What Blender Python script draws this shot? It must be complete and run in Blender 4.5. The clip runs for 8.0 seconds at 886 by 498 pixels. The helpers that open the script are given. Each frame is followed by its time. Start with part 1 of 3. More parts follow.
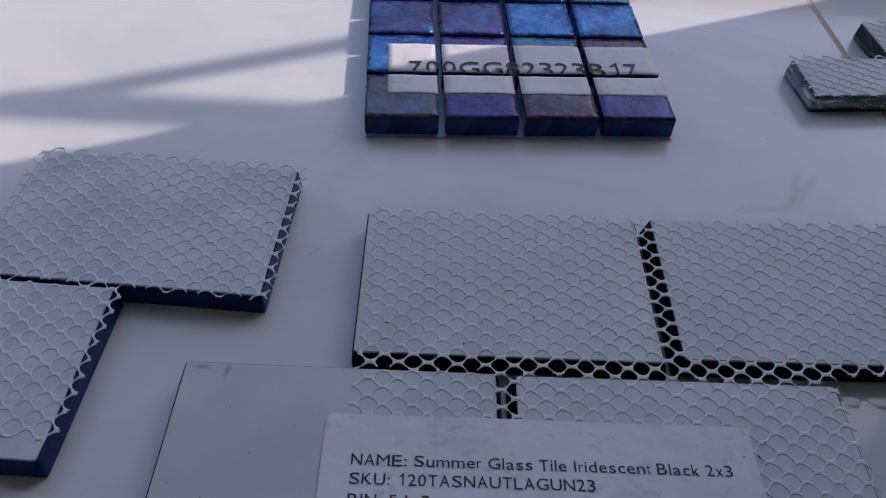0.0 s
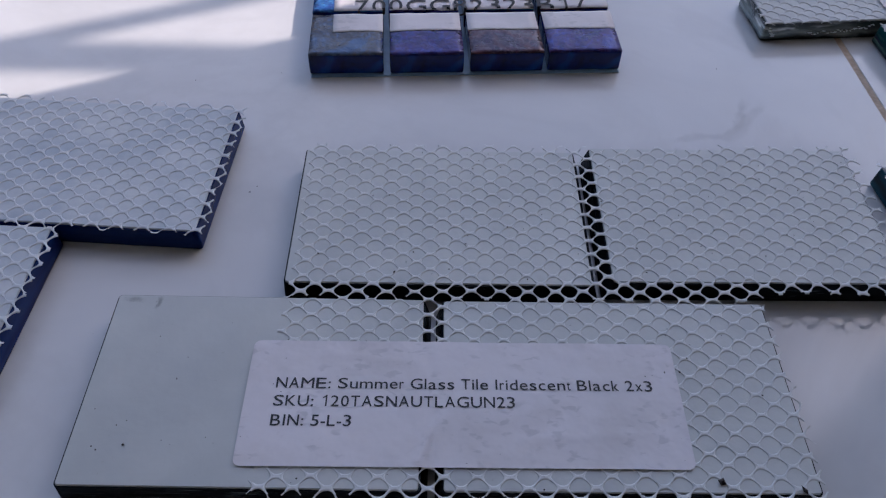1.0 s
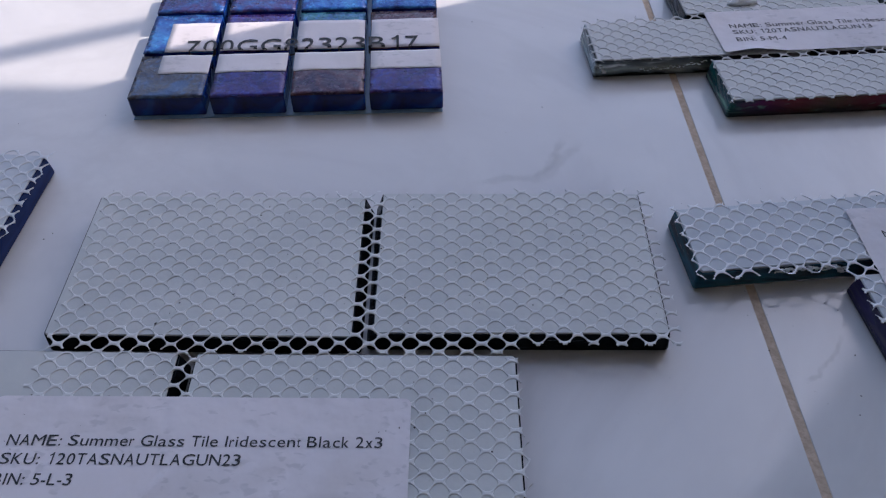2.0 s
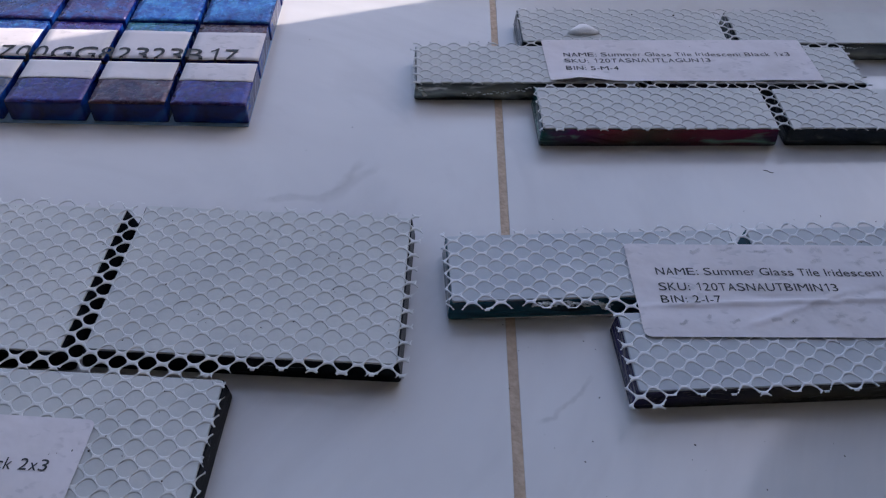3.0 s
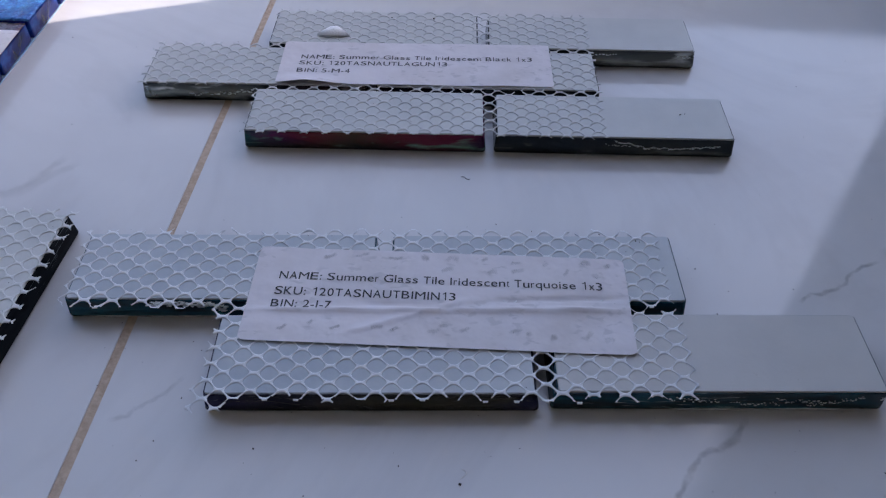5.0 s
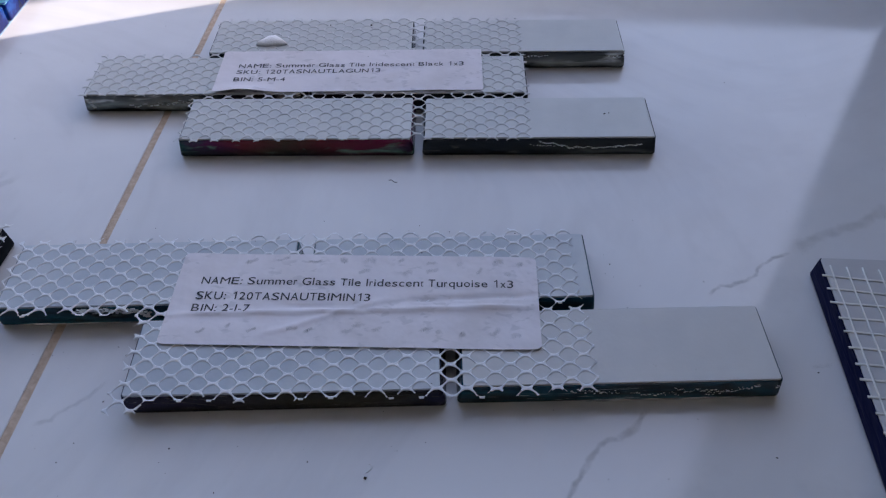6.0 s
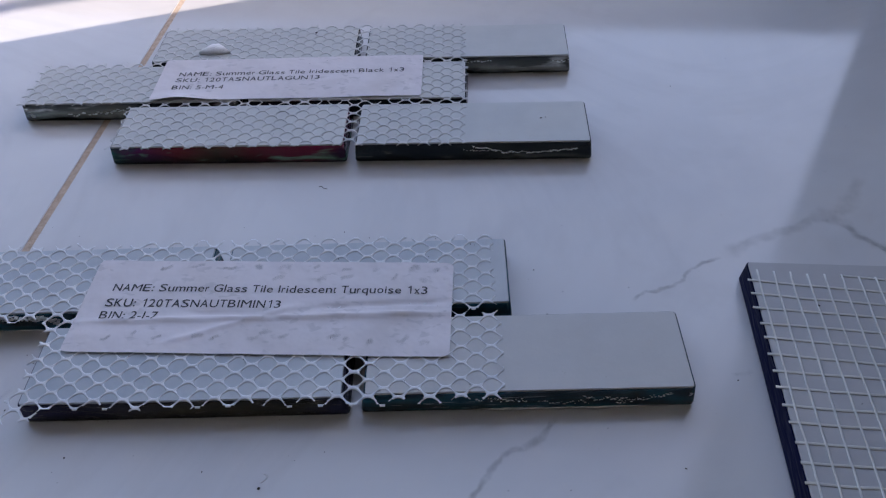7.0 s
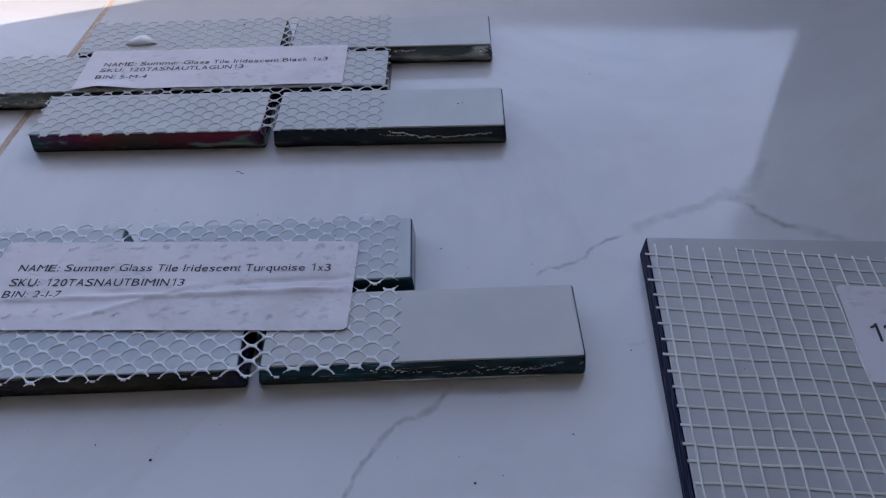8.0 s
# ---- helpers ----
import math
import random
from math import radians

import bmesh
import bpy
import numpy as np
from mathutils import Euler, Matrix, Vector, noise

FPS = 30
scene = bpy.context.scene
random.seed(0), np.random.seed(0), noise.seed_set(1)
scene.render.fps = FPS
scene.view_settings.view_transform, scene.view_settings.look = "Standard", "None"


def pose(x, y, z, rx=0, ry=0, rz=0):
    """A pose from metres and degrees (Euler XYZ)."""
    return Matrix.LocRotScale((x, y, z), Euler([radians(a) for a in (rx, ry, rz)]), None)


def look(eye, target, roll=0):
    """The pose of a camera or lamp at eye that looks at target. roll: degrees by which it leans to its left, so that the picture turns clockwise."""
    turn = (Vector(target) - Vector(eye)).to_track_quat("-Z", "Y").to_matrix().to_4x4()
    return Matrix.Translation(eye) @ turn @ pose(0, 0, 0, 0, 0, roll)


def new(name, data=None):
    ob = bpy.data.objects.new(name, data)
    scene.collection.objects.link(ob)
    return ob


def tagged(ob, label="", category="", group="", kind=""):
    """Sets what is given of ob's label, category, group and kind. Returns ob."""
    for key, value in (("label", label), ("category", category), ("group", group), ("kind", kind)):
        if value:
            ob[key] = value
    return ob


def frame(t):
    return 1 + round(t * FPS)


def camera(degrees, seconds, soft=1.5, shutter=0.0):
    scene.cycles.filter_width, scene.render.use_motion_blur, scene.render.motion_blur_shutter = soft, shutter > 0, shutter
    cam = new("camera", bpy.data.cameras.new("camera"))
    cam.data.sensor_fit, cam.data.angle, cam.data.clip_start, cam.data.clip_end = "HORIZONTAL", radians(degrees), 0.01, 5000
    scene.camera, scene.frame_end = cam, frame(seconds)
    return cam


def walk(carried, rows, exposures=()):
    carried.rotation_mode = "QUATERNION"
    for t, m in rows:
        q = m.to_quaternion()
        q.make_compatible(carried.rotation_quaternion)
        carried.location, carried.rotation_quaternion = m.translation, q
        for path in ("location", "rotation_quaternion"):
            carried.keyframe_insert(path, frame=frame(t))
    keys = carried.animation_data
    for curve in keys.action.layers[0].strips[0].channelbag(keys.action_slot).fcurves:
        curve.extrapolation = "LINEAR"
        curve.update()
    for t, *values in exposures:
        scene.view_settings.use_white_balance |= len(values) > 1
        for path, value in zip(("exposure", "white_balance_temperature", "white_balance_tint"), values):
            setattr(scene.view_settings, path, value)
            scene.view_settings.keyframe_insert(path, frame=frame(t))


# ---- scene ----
import functools

# ---------------------------------------------------------------- camera
cam = camera(59.0, 8.0, soft=1.2)
EXPOSURE, KELVIN, TINT = 0.94, 7000, 20
PATH = [
    (0.0, 0.01638, -0.10807, 0.15644, -1.600, -46.365, 3.662),
    (0.3, 0.02153, -0.11613, 0.15021, -1.838, -46.964, 3.223),
    (0.5, 0.02434, -0.11775, 0.14596, -1.402, -48.441, 2.492),
    (0.8, 0.03112, -0.11584, 0.14946, -0.124, -49.736, 1.117),
    (1.0, 0.03605, -0.11523, 0.15257, -0.656, -49.009, 1.472),
    (1.5, 0.06014, -0.11237, 0.15927, 0.402, -48.612, 0.333),
    (1.7, 0.07531, -0.10917, 0.16055, 0.612, -48.874, -0.063),
    (2.8, 0.14737, -0.10322, 0.15364, 1.409, -46.233, 1.763),
    (3.0, 0.16173, -0.09994, 0.15148, 1.717, -46.022, 2.074),
    (3.5, 0.18660, -0.09789, 0.15388, 3.393, -46.086, 1.721),
    (4.0, 0.20618, -0.09742, 0.15479, 5.234, -45.451, 0.681),
    (4.5, 0.23279, -0.09490, 0.15500, 5.494, -46.207, 0.800),
    (5.0, 0.26543, -0.09089, 0.15491, 5.907, -46.284, 0.729),
    (5.2, 0.27397, -0.09021, 0.15640, 6.240, -46.564, 0.308),
    (6.3, 0.29206, -0.09270, 0.16008, 6.603, -46.369, -1.448),
    (6.5, 0.29514, -0.08974, 0.15898, 6.851, -46.471, -1.610),
    (7.0, 0.31573, -0.08827, 0.15440, 8.575, -45.217, -2.924),
    (7.5, 0.33370, -0.09356, 0.14896, 7.281, -44.208, -2.108),
    (8.0, 0.33696, -0.09443, 0.14949, 6.867, -44.397, -2.238),
]
walk(cam, [(t, pose(x, y, z, 90 + pitch, 0, yaw) @ pose(0, 0, 0, 0, 0, roll)) for t, x, y, z, yaw, pitch, roll in PATH],
     exposures=[(t, EXPOSURE + e, KELVIN + k, TINT) for t, e, k in ((0.0, -0.12, -150), (0.5, 0.13, -100), (1.0, 0.29, -50), (3.0, 0.46, 0), (3.5, 0.52, 50), (4.0, 0.56, 50), (5.0, 0.69, 80), (8.0, 0.72, 110))])

# ---------------------------------------------------------------- world and sun
SUN_AZ, SUN_EL = math.atan2(0.917, 0.399), radians(42)
world = bpy.data.worlds.new("sky")
scene.world = world
world.use_nodes = True
wn = world.node_tree
sky = wn.nodes.new("ShaderNodeTexSky")
sky.sky_type, sky.sun_disc = "NISHITA", False
sky.sun_elevation, sky.sun_rotation = SUN_EL, SUN_AZ
wn.links.new(sky.outputs[0], wn.nodes["Background"].inputs[0])
wn.nodes["Background"].inputs[1].default_value = 0.15
sun_data = bpy.data.lights.new("sun", "SUN")
sun_data.energy, sun_data.angle, sun_data.color = 1.35, radians(0.28), (1.0, 0.965, 0.92)
sun = new("sun", sun_data)
sun_way = Vector((math.sin(SUN_AZ) * math.cos(SUN_EL), math.cos(SUN_AZ) * math.cos(SUN_EL), math.sin(SUN_EL)))
sun.matrix_world = look(sun_way * 3, (0, 0, 0))


# ---------------------------------------------------------------- materials
def material(name):
    m = bpy.data.materials.new(name)
    m.use_nodes = True
    return m, m.node_tree, m.node_tree.nodes["Principled BSDF"]


def add(tree, kind, **values):
    n = tree.nodes.new(kind)
    for key, value in values.items():
        n.inputs[key.replace("_", " ")].default_value = value
    return n


def coords(tree):
    return tree.nodes.new("ShaderNodeTexCoord").outputs["Object"]


def noise_tex(tree, scale, detail=4, rough=0.55, source=None, distortion=0.0):
    n = add(tree, "ShaderNodeTexNoise", Scale=scale, Detail=detail, Roughness=rough, Distortion=distortion)
    tree.links.new(source or coords(tree), n.inputs["Vector"])
    return n.outputs["Fac"]


def ramp(tree, source, stops, constant=False):
    n = tree.nodes.new("ShaderNodeValToRGB")
    if constant:
        n.color_ramp.interpolation = "CONSTANT"
    els = n.color_ramp.elements
    els[0].position, els[0].color = stops[0][0], (*stops[0][1], 1)
    els[1].position, els[1].color = stops[-1][0], (*stops[-1][1], 1)
    for at, c in stops[1:-1]:
        els.new(at).color = (*c, 1)
    tree.links.new(source, n.inputs[0])
    return n.outputs[0]


def mix(tree, a, b, fac):
    n = tree.nodes.new("ShaderNodeMix")
    n.data_type = "RGBA"
    for value, socket in ((fac, n.inputs[0]), (a, n.inputs[6]), (b, n.inputs[7])):
        if isinstance(value, bpy.types.NodeSocket):
            tree.links.new(value, socket)
        else:
            socket.default_value = (*value, 1) if isinstance(value, tuple) else value
    return n.outputs[2]


def math_node(tree, op, a, b=None):
    n = tree.nodes.new("ShaderNodeMath")
    n.operation = op
    for value, socket in ((a, n.inputs[0]), (b, n.inputs[1])):
        if isinstance(value, bpy.types.NodeSocket):
            tree.links.new(value, socket)
        elif value is not None:
            socket.default_value = value
    return n.outputs[0]


def bump(tree, bsdf, height, distance, strength=1.0):
    n = add(tree, "ShaderNodeBump", Strength=strength, Distance=distance)
    tree.links.new(height, n.inputs["Height"])
    tree.links.new(n.outputs[0], bsdf.inputs["Normal"])


def grey(v):
    return (v, v, v)


def make_porcelain():
    m, t, b = material("polished_marble_porcelain")
    cloud = ramp(t, noise_tex(t, 7, 5, 0.6, distortion=0.8), [(0.35, (0.66, 0.655, 0.66)), (0.6, (0.74, 0.735, 0.735))])
    wisp = noise_tex(t, 5.0, 6, 0.62, distortion=1.6)
    ridge = math_node(t, "ABSOLUTE", math_node(t, "SUBTRACT", wisp, 0.5))
    wide = ramp(t, ridge, [(0.0, grey(0.16)), (0.045, grey(0.0))])
    soot = ramp(t, noise_tex(t, 900, 2), [(0.74, grey(0.0)), (0.80, grey(0.3))])
    c = mix(t, cloud, (0.50, 0.49, 0.49), wide)
    c = mix(t, c, (0.35, 0.32, 0.29), soot)
    t.links.new(c, b.inputs["Base Color"])
    t.links.new(ramp(t, noise_tex(t, 22, 4), [(0.3, grey(0.06)), (0.7, grey(0.13))]), b.inputs["Roughness"])
    b.inputs["IOR"].default_value = 1.55
    bump(t, b, noise_tex(t, 60, 2), 0.0004, 0.15)
    return m


def make_grout():
    m, t, b = material("tan_grout")
    t.links.new(ramp(t, noise_tex(t, 500, 4), [(0.3, (0.50, 0.37, 0.27)), (0.7, (0.66, 0.52, 0.40))]), b.inputs["Base Color"])
    b.inputs["Roughness"].default_value = 0.9
    bump(t, b, noise_tex(t, 900, 3), 0.0004)
    return m


def make_vein():
    m, t, b = material("grey_brown_vein")
    a = t.nodes.new("ShaderNodeAttribute")
    a.attribute_name = "depth"
    n = noise_tex(t, 260, 5, 0.65)
    fac = math_node(t, "MULTIPLY", a.outputs["Fac"], ramp(t, n, [(0.25, grey(0.05)), (0.75, grey(0.5))]))
    t.links.new(ramp(t, noise_tex(t, 120, 3), [(0.35, (0.28, 0.25, 0.20)), (0.65, (0.42, 0.41, 0.40))]), b.inputs["Base Color"])
    t.links.new(fac, b.inputs["Alpha"])
    b.inputs["Roughness"].default_value = 0.14
    return m


def make_coat(name, a, c, dirt=0.5, scale=45):
    m, t, b = material(name)
    base = ramp(t, noise_tex(t, scale, 5), [(0.3, a), (0.7, c)])
    spots = ramp(t, noise_tex(t, 420, 3), [(0.70, grey(0.0)), (0.78, grey(dirt))])
    t.links.new(mix(t, base, (0.28, 0.25, 0.19), spots), b.inputs["Base Color"])
    t.links.new(ramp(t, noise_tex(t, 70, 3), [(0.3, grey(0.32)), (0.7, grey(0.5))]), b.inputs["Roughness"])
    bump(t, b, noise_tex(t, 350, 4), 0.0002, 0.3)
    return m


def make_glass_edge(name, colours, rough=0.05, glinting=0.8, gloss=0.2, relief=0.5):
    """Dark glass with an iridescent skin that shifts along the edge."""
    m, t, b = material(name)
    o = t.nodes.new("ShaderNodeObjectInfo")
    mp = add(t, "ShaderNodeMapping")
    mp.inputs["Scale"].default_value = (0.6, 0.6, 3.0)
    shift = t.nodes.new("ShaderNodeVectorMath")
    shift.operation = "ADD"
    t.links.new(coords(t), mp.inputs["Vector"])
    t.links.new(mp.outputs[0], shift.inputs[0])
    t.links.new(o.outputs["Random"], shift.inputs[1])
    src = shift.outputs[0]
    n = noise_tex(t, 55, 3, 0.5, src, 0.6)
    step = 1.0 / (len(colours) - 1)
    skin = ramp(t, n, [(0.25 + 0.5 * i * step, c) for i, c in enumerate(colours)])
    # pale flecks: chips in the glass, their glints put into the colour
    chip_glint_map = add(t, "ShaderNodeMapping")
    chip_glint_map.inputs["Scale"].default_value = (0.18, 0.18, 1.0)
    t.links.new(src, chip_glint_map.inputs["Vector"])
    chip_glints = ramp(t, noise_tex(t, 900, 3, 0.6, chip_glint_map.outputs[0], 0.6), [(0.63, grey(0.0)), (0.66, grey(1.0))])
    where = ramp(t, noise_tex(t, 38, 2, 0.5, src), [(0.55, grey(0.0)), (0.60, grey(glinting))])
    t.links.new(mix(t, skin, (0.50, 0.62, 0.66), math_node(t, "MULTIPLY", chip_glints, where)), b.inputs["Base Color"])
    b.inputs["Metallic"].default_value = 0.0
    b.inputs["Roughness"].default_value = rough
    b.inputs["IOR"].default_value = 1.45
    b.inputs["Specular IOR Level"].default_value = gloss
    bump(t, b, noise_tex(t, 150, 2, 0.5, src, 0.6), 0.0009, relief)
    return m


def make_banded_edge(name, along, up, highlight, highlight_at, gloss, metal=0.0):
    """Iridescent glass with its sheen and highlights painted in as bands: colours along the tile, dark and bright
    layers through its depth.
    """
    m, t, b = material(name)
    split = t.nodes.new("ShaderNodeSeparateXYZ")
    t.links.new(coords(t), split.inputs[0])
    mp = add(t, "ShaderNodeMapping")
    mp.inputs["Scale"].default_value = (0.35, 0.35, 1.6)
    t.links.new(coords(t), mp.inputs["Vector"])
    n = noise_tex(t, 130, 4, 0.55, mp.outputs[0], 0.7)
    wob = math_node(t, "SUBTRACT", n, 0.5)
    u = math_node(t, "ADD", math_node(t, "ADD", math_node(t, "MULTIPLY", split.outputs[0], 13.3), 0.5), math_node(t, "MULTIPLY", wob, 0.35))
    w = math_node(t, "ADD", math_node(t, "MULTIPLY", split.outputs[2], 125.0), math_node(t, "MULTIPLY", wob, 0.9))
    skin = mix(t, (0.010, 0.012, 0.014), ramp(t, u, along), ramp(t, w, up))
    spot = math_node(t, "MULTIPLY", ramp(t, noise_tex(t, 170, 3, 0.5, mp.outputs[0], 0.5), [(0.50, grey(0.0)), (0.60, grey(1.0))]), ramp(t, w, highlight_at))
    t.links.new(mix(t, skin, highlight, spot), b.inputs["Base Color"])
    b.inputs["Roughness"].default_value = 0.08
    b.inputs["Specular IOR Level"].default_value = gloss
    b.inputs["Metallic"].default_value = metal
    bump(t, b, n, 0.002, 0.8)
    return m


def make_mesh_plastic(name, c1, c2):
    m, t, b = material(name)
    t.links.new(ramp(t, noise_tex(t, 90, 5), [(0.3, c1), (0.7, c2)]), b.inputs["Base Color"])
    b.inputs["Roughness"].default_value = 0.5
    b.inputs["Subsurface Weight"].default_value = 0.0
    bump(t, b, noise_tex(t, 1500, 3), 0.00015, 0.5)
    return m


def make_paper(name, c, stain):
    m, t, b = material(name)
    blot = ramp(t, noise_tex(t, 45, 5, 0.6), [(0.46, grey(0.0)), (0.8, grey(stain))])
    mp = add(t, "ShaderNodeMapping")
    mp.inputs["Scale"].default_value = (0.55, 1.0, 1.0)
    t.links.new(coords(t), mp.inputs["Vector"])
    patch = ramp(t, noise_tex(t, 75, 2, 0.5), [(0.48, grey(0.0)), (0.56, grey(1.0))])
    marks = ramp(t, noise_tex(t, 520, 2, 0.5, mp.outputs[0], 0.4), [(0.56, grey(0.0)), (0.64, grey(stain * 0.7))])
    base = mix(t, c, (0.52, 0.48, 0.46), blot)
    t.links.new(mix(t, base, (0.40, 0.39, 0.41), math_node(t, "MULTIPLY", patch, marks)), b.inputs["Base Color"])
    b.inputs["Roughness"].default_value = 0.6
    bump(t, b, noise_tex(t, 110, 3, 0.5), 0.0007, 0.5)
    return m


def make_plain(name, c, rough, metallic=0.0, scale=40, vary=0.12, bumped=0.0002):
    m, t, b = material(name)
    low, high = tuple(v * (1 - vary) for v in c), tuple(min(1, v * (1 + vary)) for v in c)
    t.links.new(ramp(t, noise_tex(t, scale, 5), [(0.3, low), (0.7, high)]), b.inputs["Base Color"])
    b.inputs["Roughness"].default_value, b.inputs["Metallic"].default_value = rough, metallic
    bump(t, b, noise_tex(t, scale * 6, 3), bumped, 0.6)
    return m


def make_blue_glass():
    m, t, b = material("cobalt_glass")
    t.links.new(ramp(t, noise_tex(t, 70, 3, 0.5, None, 1.0), [(0.34, (0.002, 0.007, 0.05)), (0.52, (0.003, 0.02, 0.19)), (0.70, (0.006, 0.11, 0.5))]), b.inputs["Base Color"])
    b.inputs["Transmission Weight"].default_value = 0.12
    b.inputs["Specular IOR Level"].default_value = 0.3
    b.inputs["Roughness"].default_value = 0.06
    b.inputs["IOR"].default_value = 1.5
    bump(t, b, noise_tex(t, 160, 3, 0.5, None, 0.8), 0.0008, 0.6)
    return m


def make_iridescent_face(name, low, mid, high):
    m, t, b = material(name)
    o = t.nodes.new("ShaderNodeObjectInfo")
    shift = t.nodes.new("ShaderNodeVectorMath")
    shift.operation = "ADD"
    t.links.new(coords(t), shift.inputs[0])
    t.links.new(o.outputs["Random"], shift.inputs[1])
    src = shift.outputs[0]
    cloud = ramp(t, noise_tex(t, 95, 4, 0.62, src, 0.9), [(0.36, low), (0.5, mid), (0.66, high)])
    fleck = ramp(t, noise_tex(t, 620, 3, 0.6, src, 0.4), [(0.52, grey(0.0)), (0.72, grey(0.55))])
    t.links.new(mix(t, cloud, tuple(min(0.8, 1.9 * v + 0.015) for v in high), fleck), b.inputs["Base Color"])
    b.inputs["Metallic"].default_value = 0.3
    t.links.new(ramp(t, noise_tex(t, 300, 3, 0.5, src), [(0.3, grey(0.16)), (0.7, grey(0.4))]), b.inputs["Roughness"])
    b.inputs["Coat Weight"].default_value = 0.2
    wobble = math_node(t, "ADD", noise_tex(t, 150, 3, 0.55, src, 0.5), math_node(t, "MULTIPLY", noise_tex(t, 700, 2, 0.5, src), 0.12))
    bump(t, b, wobble, 0.0016, 0.55)
    return m


PORCELAIN, GROUT, VEIN = make_porcelain(), make_grout(), make_vein()
COAT_GREEN = make_coat("grey_green_back_coat", (0.495, 0.515, 0.51), (0.595, 0.61, 0.595))
COAT_WHITE = make_coat("grey_white_back_coat", (0.53, 0.53, 0.52), (0.605, 0.60, 0.585))
COAT_BLUE = make_coat("cool_white_back_coat", (0.40, 0.45, 0.50), (0.54, 0.575, 0.595), 0.3)
COAT_MOTTLED = make_coat("mottled_blue_white_back_coat", (0.36, 0.42, 0.49), (0.62, 0.65, 0.67), 0.2, 75)
COAT_SLATE = make_coat("blue_grey_back_coat", (0.46, 0.455, 0.465), (0.52, 0.515, 0.52), 0.2)
EDGE_BLACK = make_glass_edge("iridescent_black_glass", [(0.004, 0.005, 0.007), (0.011, 0.014, 0.018), (0.006, 0.008, 0.010), (0.016, 0.019, 0.021)], rough=0.26, glinting=0.3, gloss=0.04, relief=0.12)
EDGE_OIL = make_banded_edge("oil_sheen_black_glass", [(0.02, (0.01, 0.10, 0.10)), (0.12, (0.14, 0.012, 0.10)), (0.25, (0.22, 0.015, 0.03)), (0.42, (0.10, 0.05, 0.02)), (0.6, (0.16, 0.012, 0.02)), (0.85, (0.24, 0.006, 0.05)), (1.0, (0.06, 0.01, 0.05))],
                            [(0.05, grey(0.1)), (0.35, grey(0.6)), (0.7, grey(1.0)), (0.95, grey(0.5))], (0.22, 0.46, 0.34), [(0.22, grey(0.0)), (0.4, grey(0.9)), (0.58, grey(0.0))], 0.35, 0.2)
# black glass with its grey reflections put into the colour
EDGE_GREY_SHINE = make_banded_edge("grey_shine_black_glass", [(0.0, (0.03, 0.04, 0.045)), (0.3, (0.02, 0.03, 0.04)), (0.6, (0.05, 0.06, 0.055)), (1.0, (0.045, 0.055, 0.06))],
                              [(0.05, grey(0.3)), (0.3, grey(1.0)), (0.9, grey(0.4))], (0.20, 0.23, 0.21), [(0.15, grey(0.0)), (0.3, grey(0.6)), (0.5, grey(0.0))], 0.25, 0.1)
EDGE_OLIVE = make_banded_edge("olive_violet_sheen_glass", [(0.0, (0.035, 0.03, 0.09)), (0.2, (0.03, 0.028, 0.05)), (0.5, (0.07, 0.06, 0.04)), (0.85, (0.045, 0.04, 0.03)), (1.0, (0.03, 0.03, 0.07))],
                              [(0.05, grey(0.2)), (0.4, grey(1.0)), (0.95, grey(0.5))], (0.10, 0.10, 0.08), [(0.3, grey(0.0)), (0.45, grey(0.5)), (0.6, grey(0.0))], 0.15)
# black glass; its silver reflections are painted as pale bands
EDGE_GLEAM = make_banded_edge("silver_gleam_black_glass", [(0.0, (0.45, 0.56, 0.56)), (0.3, (0.34, 0.37, 0.32)), (0.6, (0.50, 0.52, 0.46)), (1.0, (0.36, 0.38, 0.35))],
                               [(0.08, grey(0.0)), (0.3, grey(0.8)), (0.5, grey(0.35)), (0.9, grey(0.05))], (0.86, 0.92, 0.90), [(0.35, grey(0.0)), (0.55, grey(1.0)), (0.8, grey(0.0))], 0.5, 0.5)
EDGE_TEAL = make_glass_edge("dark_turquoise_glass", [(0.006, 0.028, 0.045), (0.014, 0.10, 0.14), (0.022, 0.04, 0.045), (0.010, 0.07, 0.10)], gloss=0.25)
EDGE_BLUE = make_glass_edge("dark_blue_glass", [(0.004, 0.008, 0.05), (0.008, 0.03, 0.13), (0.006, 0.012, 0.07)], glinting=0.0, gloss=0.08)
EDGE_NAVY = make_glass_edge("navy_glass", [(0.005, 0.007, 0.03), (0.010, 0.012, 0.05)], 0.3, 0.0, 0.03)
HEX_WHITE = make_mesh_plastic("white_plastic_mesh", (0.64, 0.655, 0.65), (0.735, 0.745, 0.735))
HEX_COOL = make_mesh_plastic("cool_white_plastic_mesh", (0.75, 0.78, 0.81), (0.85, 0.87, 0.89))
# the white net again in darker tones, to dim the far narrow sample
HEX_DIMMED = make_mesh_plastic("dimmed_white_plastic_mesh", (0.53, 0.545, 0.545), (0.63, 0.64, 0.635))
HEX_PALE = make_mesh_plastic("glue_smeared_plastic_mesh", (0.55, 0.59, 0.63), (0.74, 0.76, 0.78))
GRID_WARM = make_mesh_plastic("resin_stiffened_fibre", (0.52, 0.505, 0.465), (0.65, 0.635, 0.59))
GRID_WHITE = make_mesh_plastic("white_glass_fibre_mesh", (0.75, 0.745, 0.71), (0.86, 0.855, 0.82))
PAPER = make_paper("white_label_paper", (0.78, 0.74, 0.77), 0.45)
INK = make_plain("black_ink", (0.03, 0.03, 0.035), 0.6, scale=300, vary=0.4)
BLUE_GLASS = make_blue_glass()
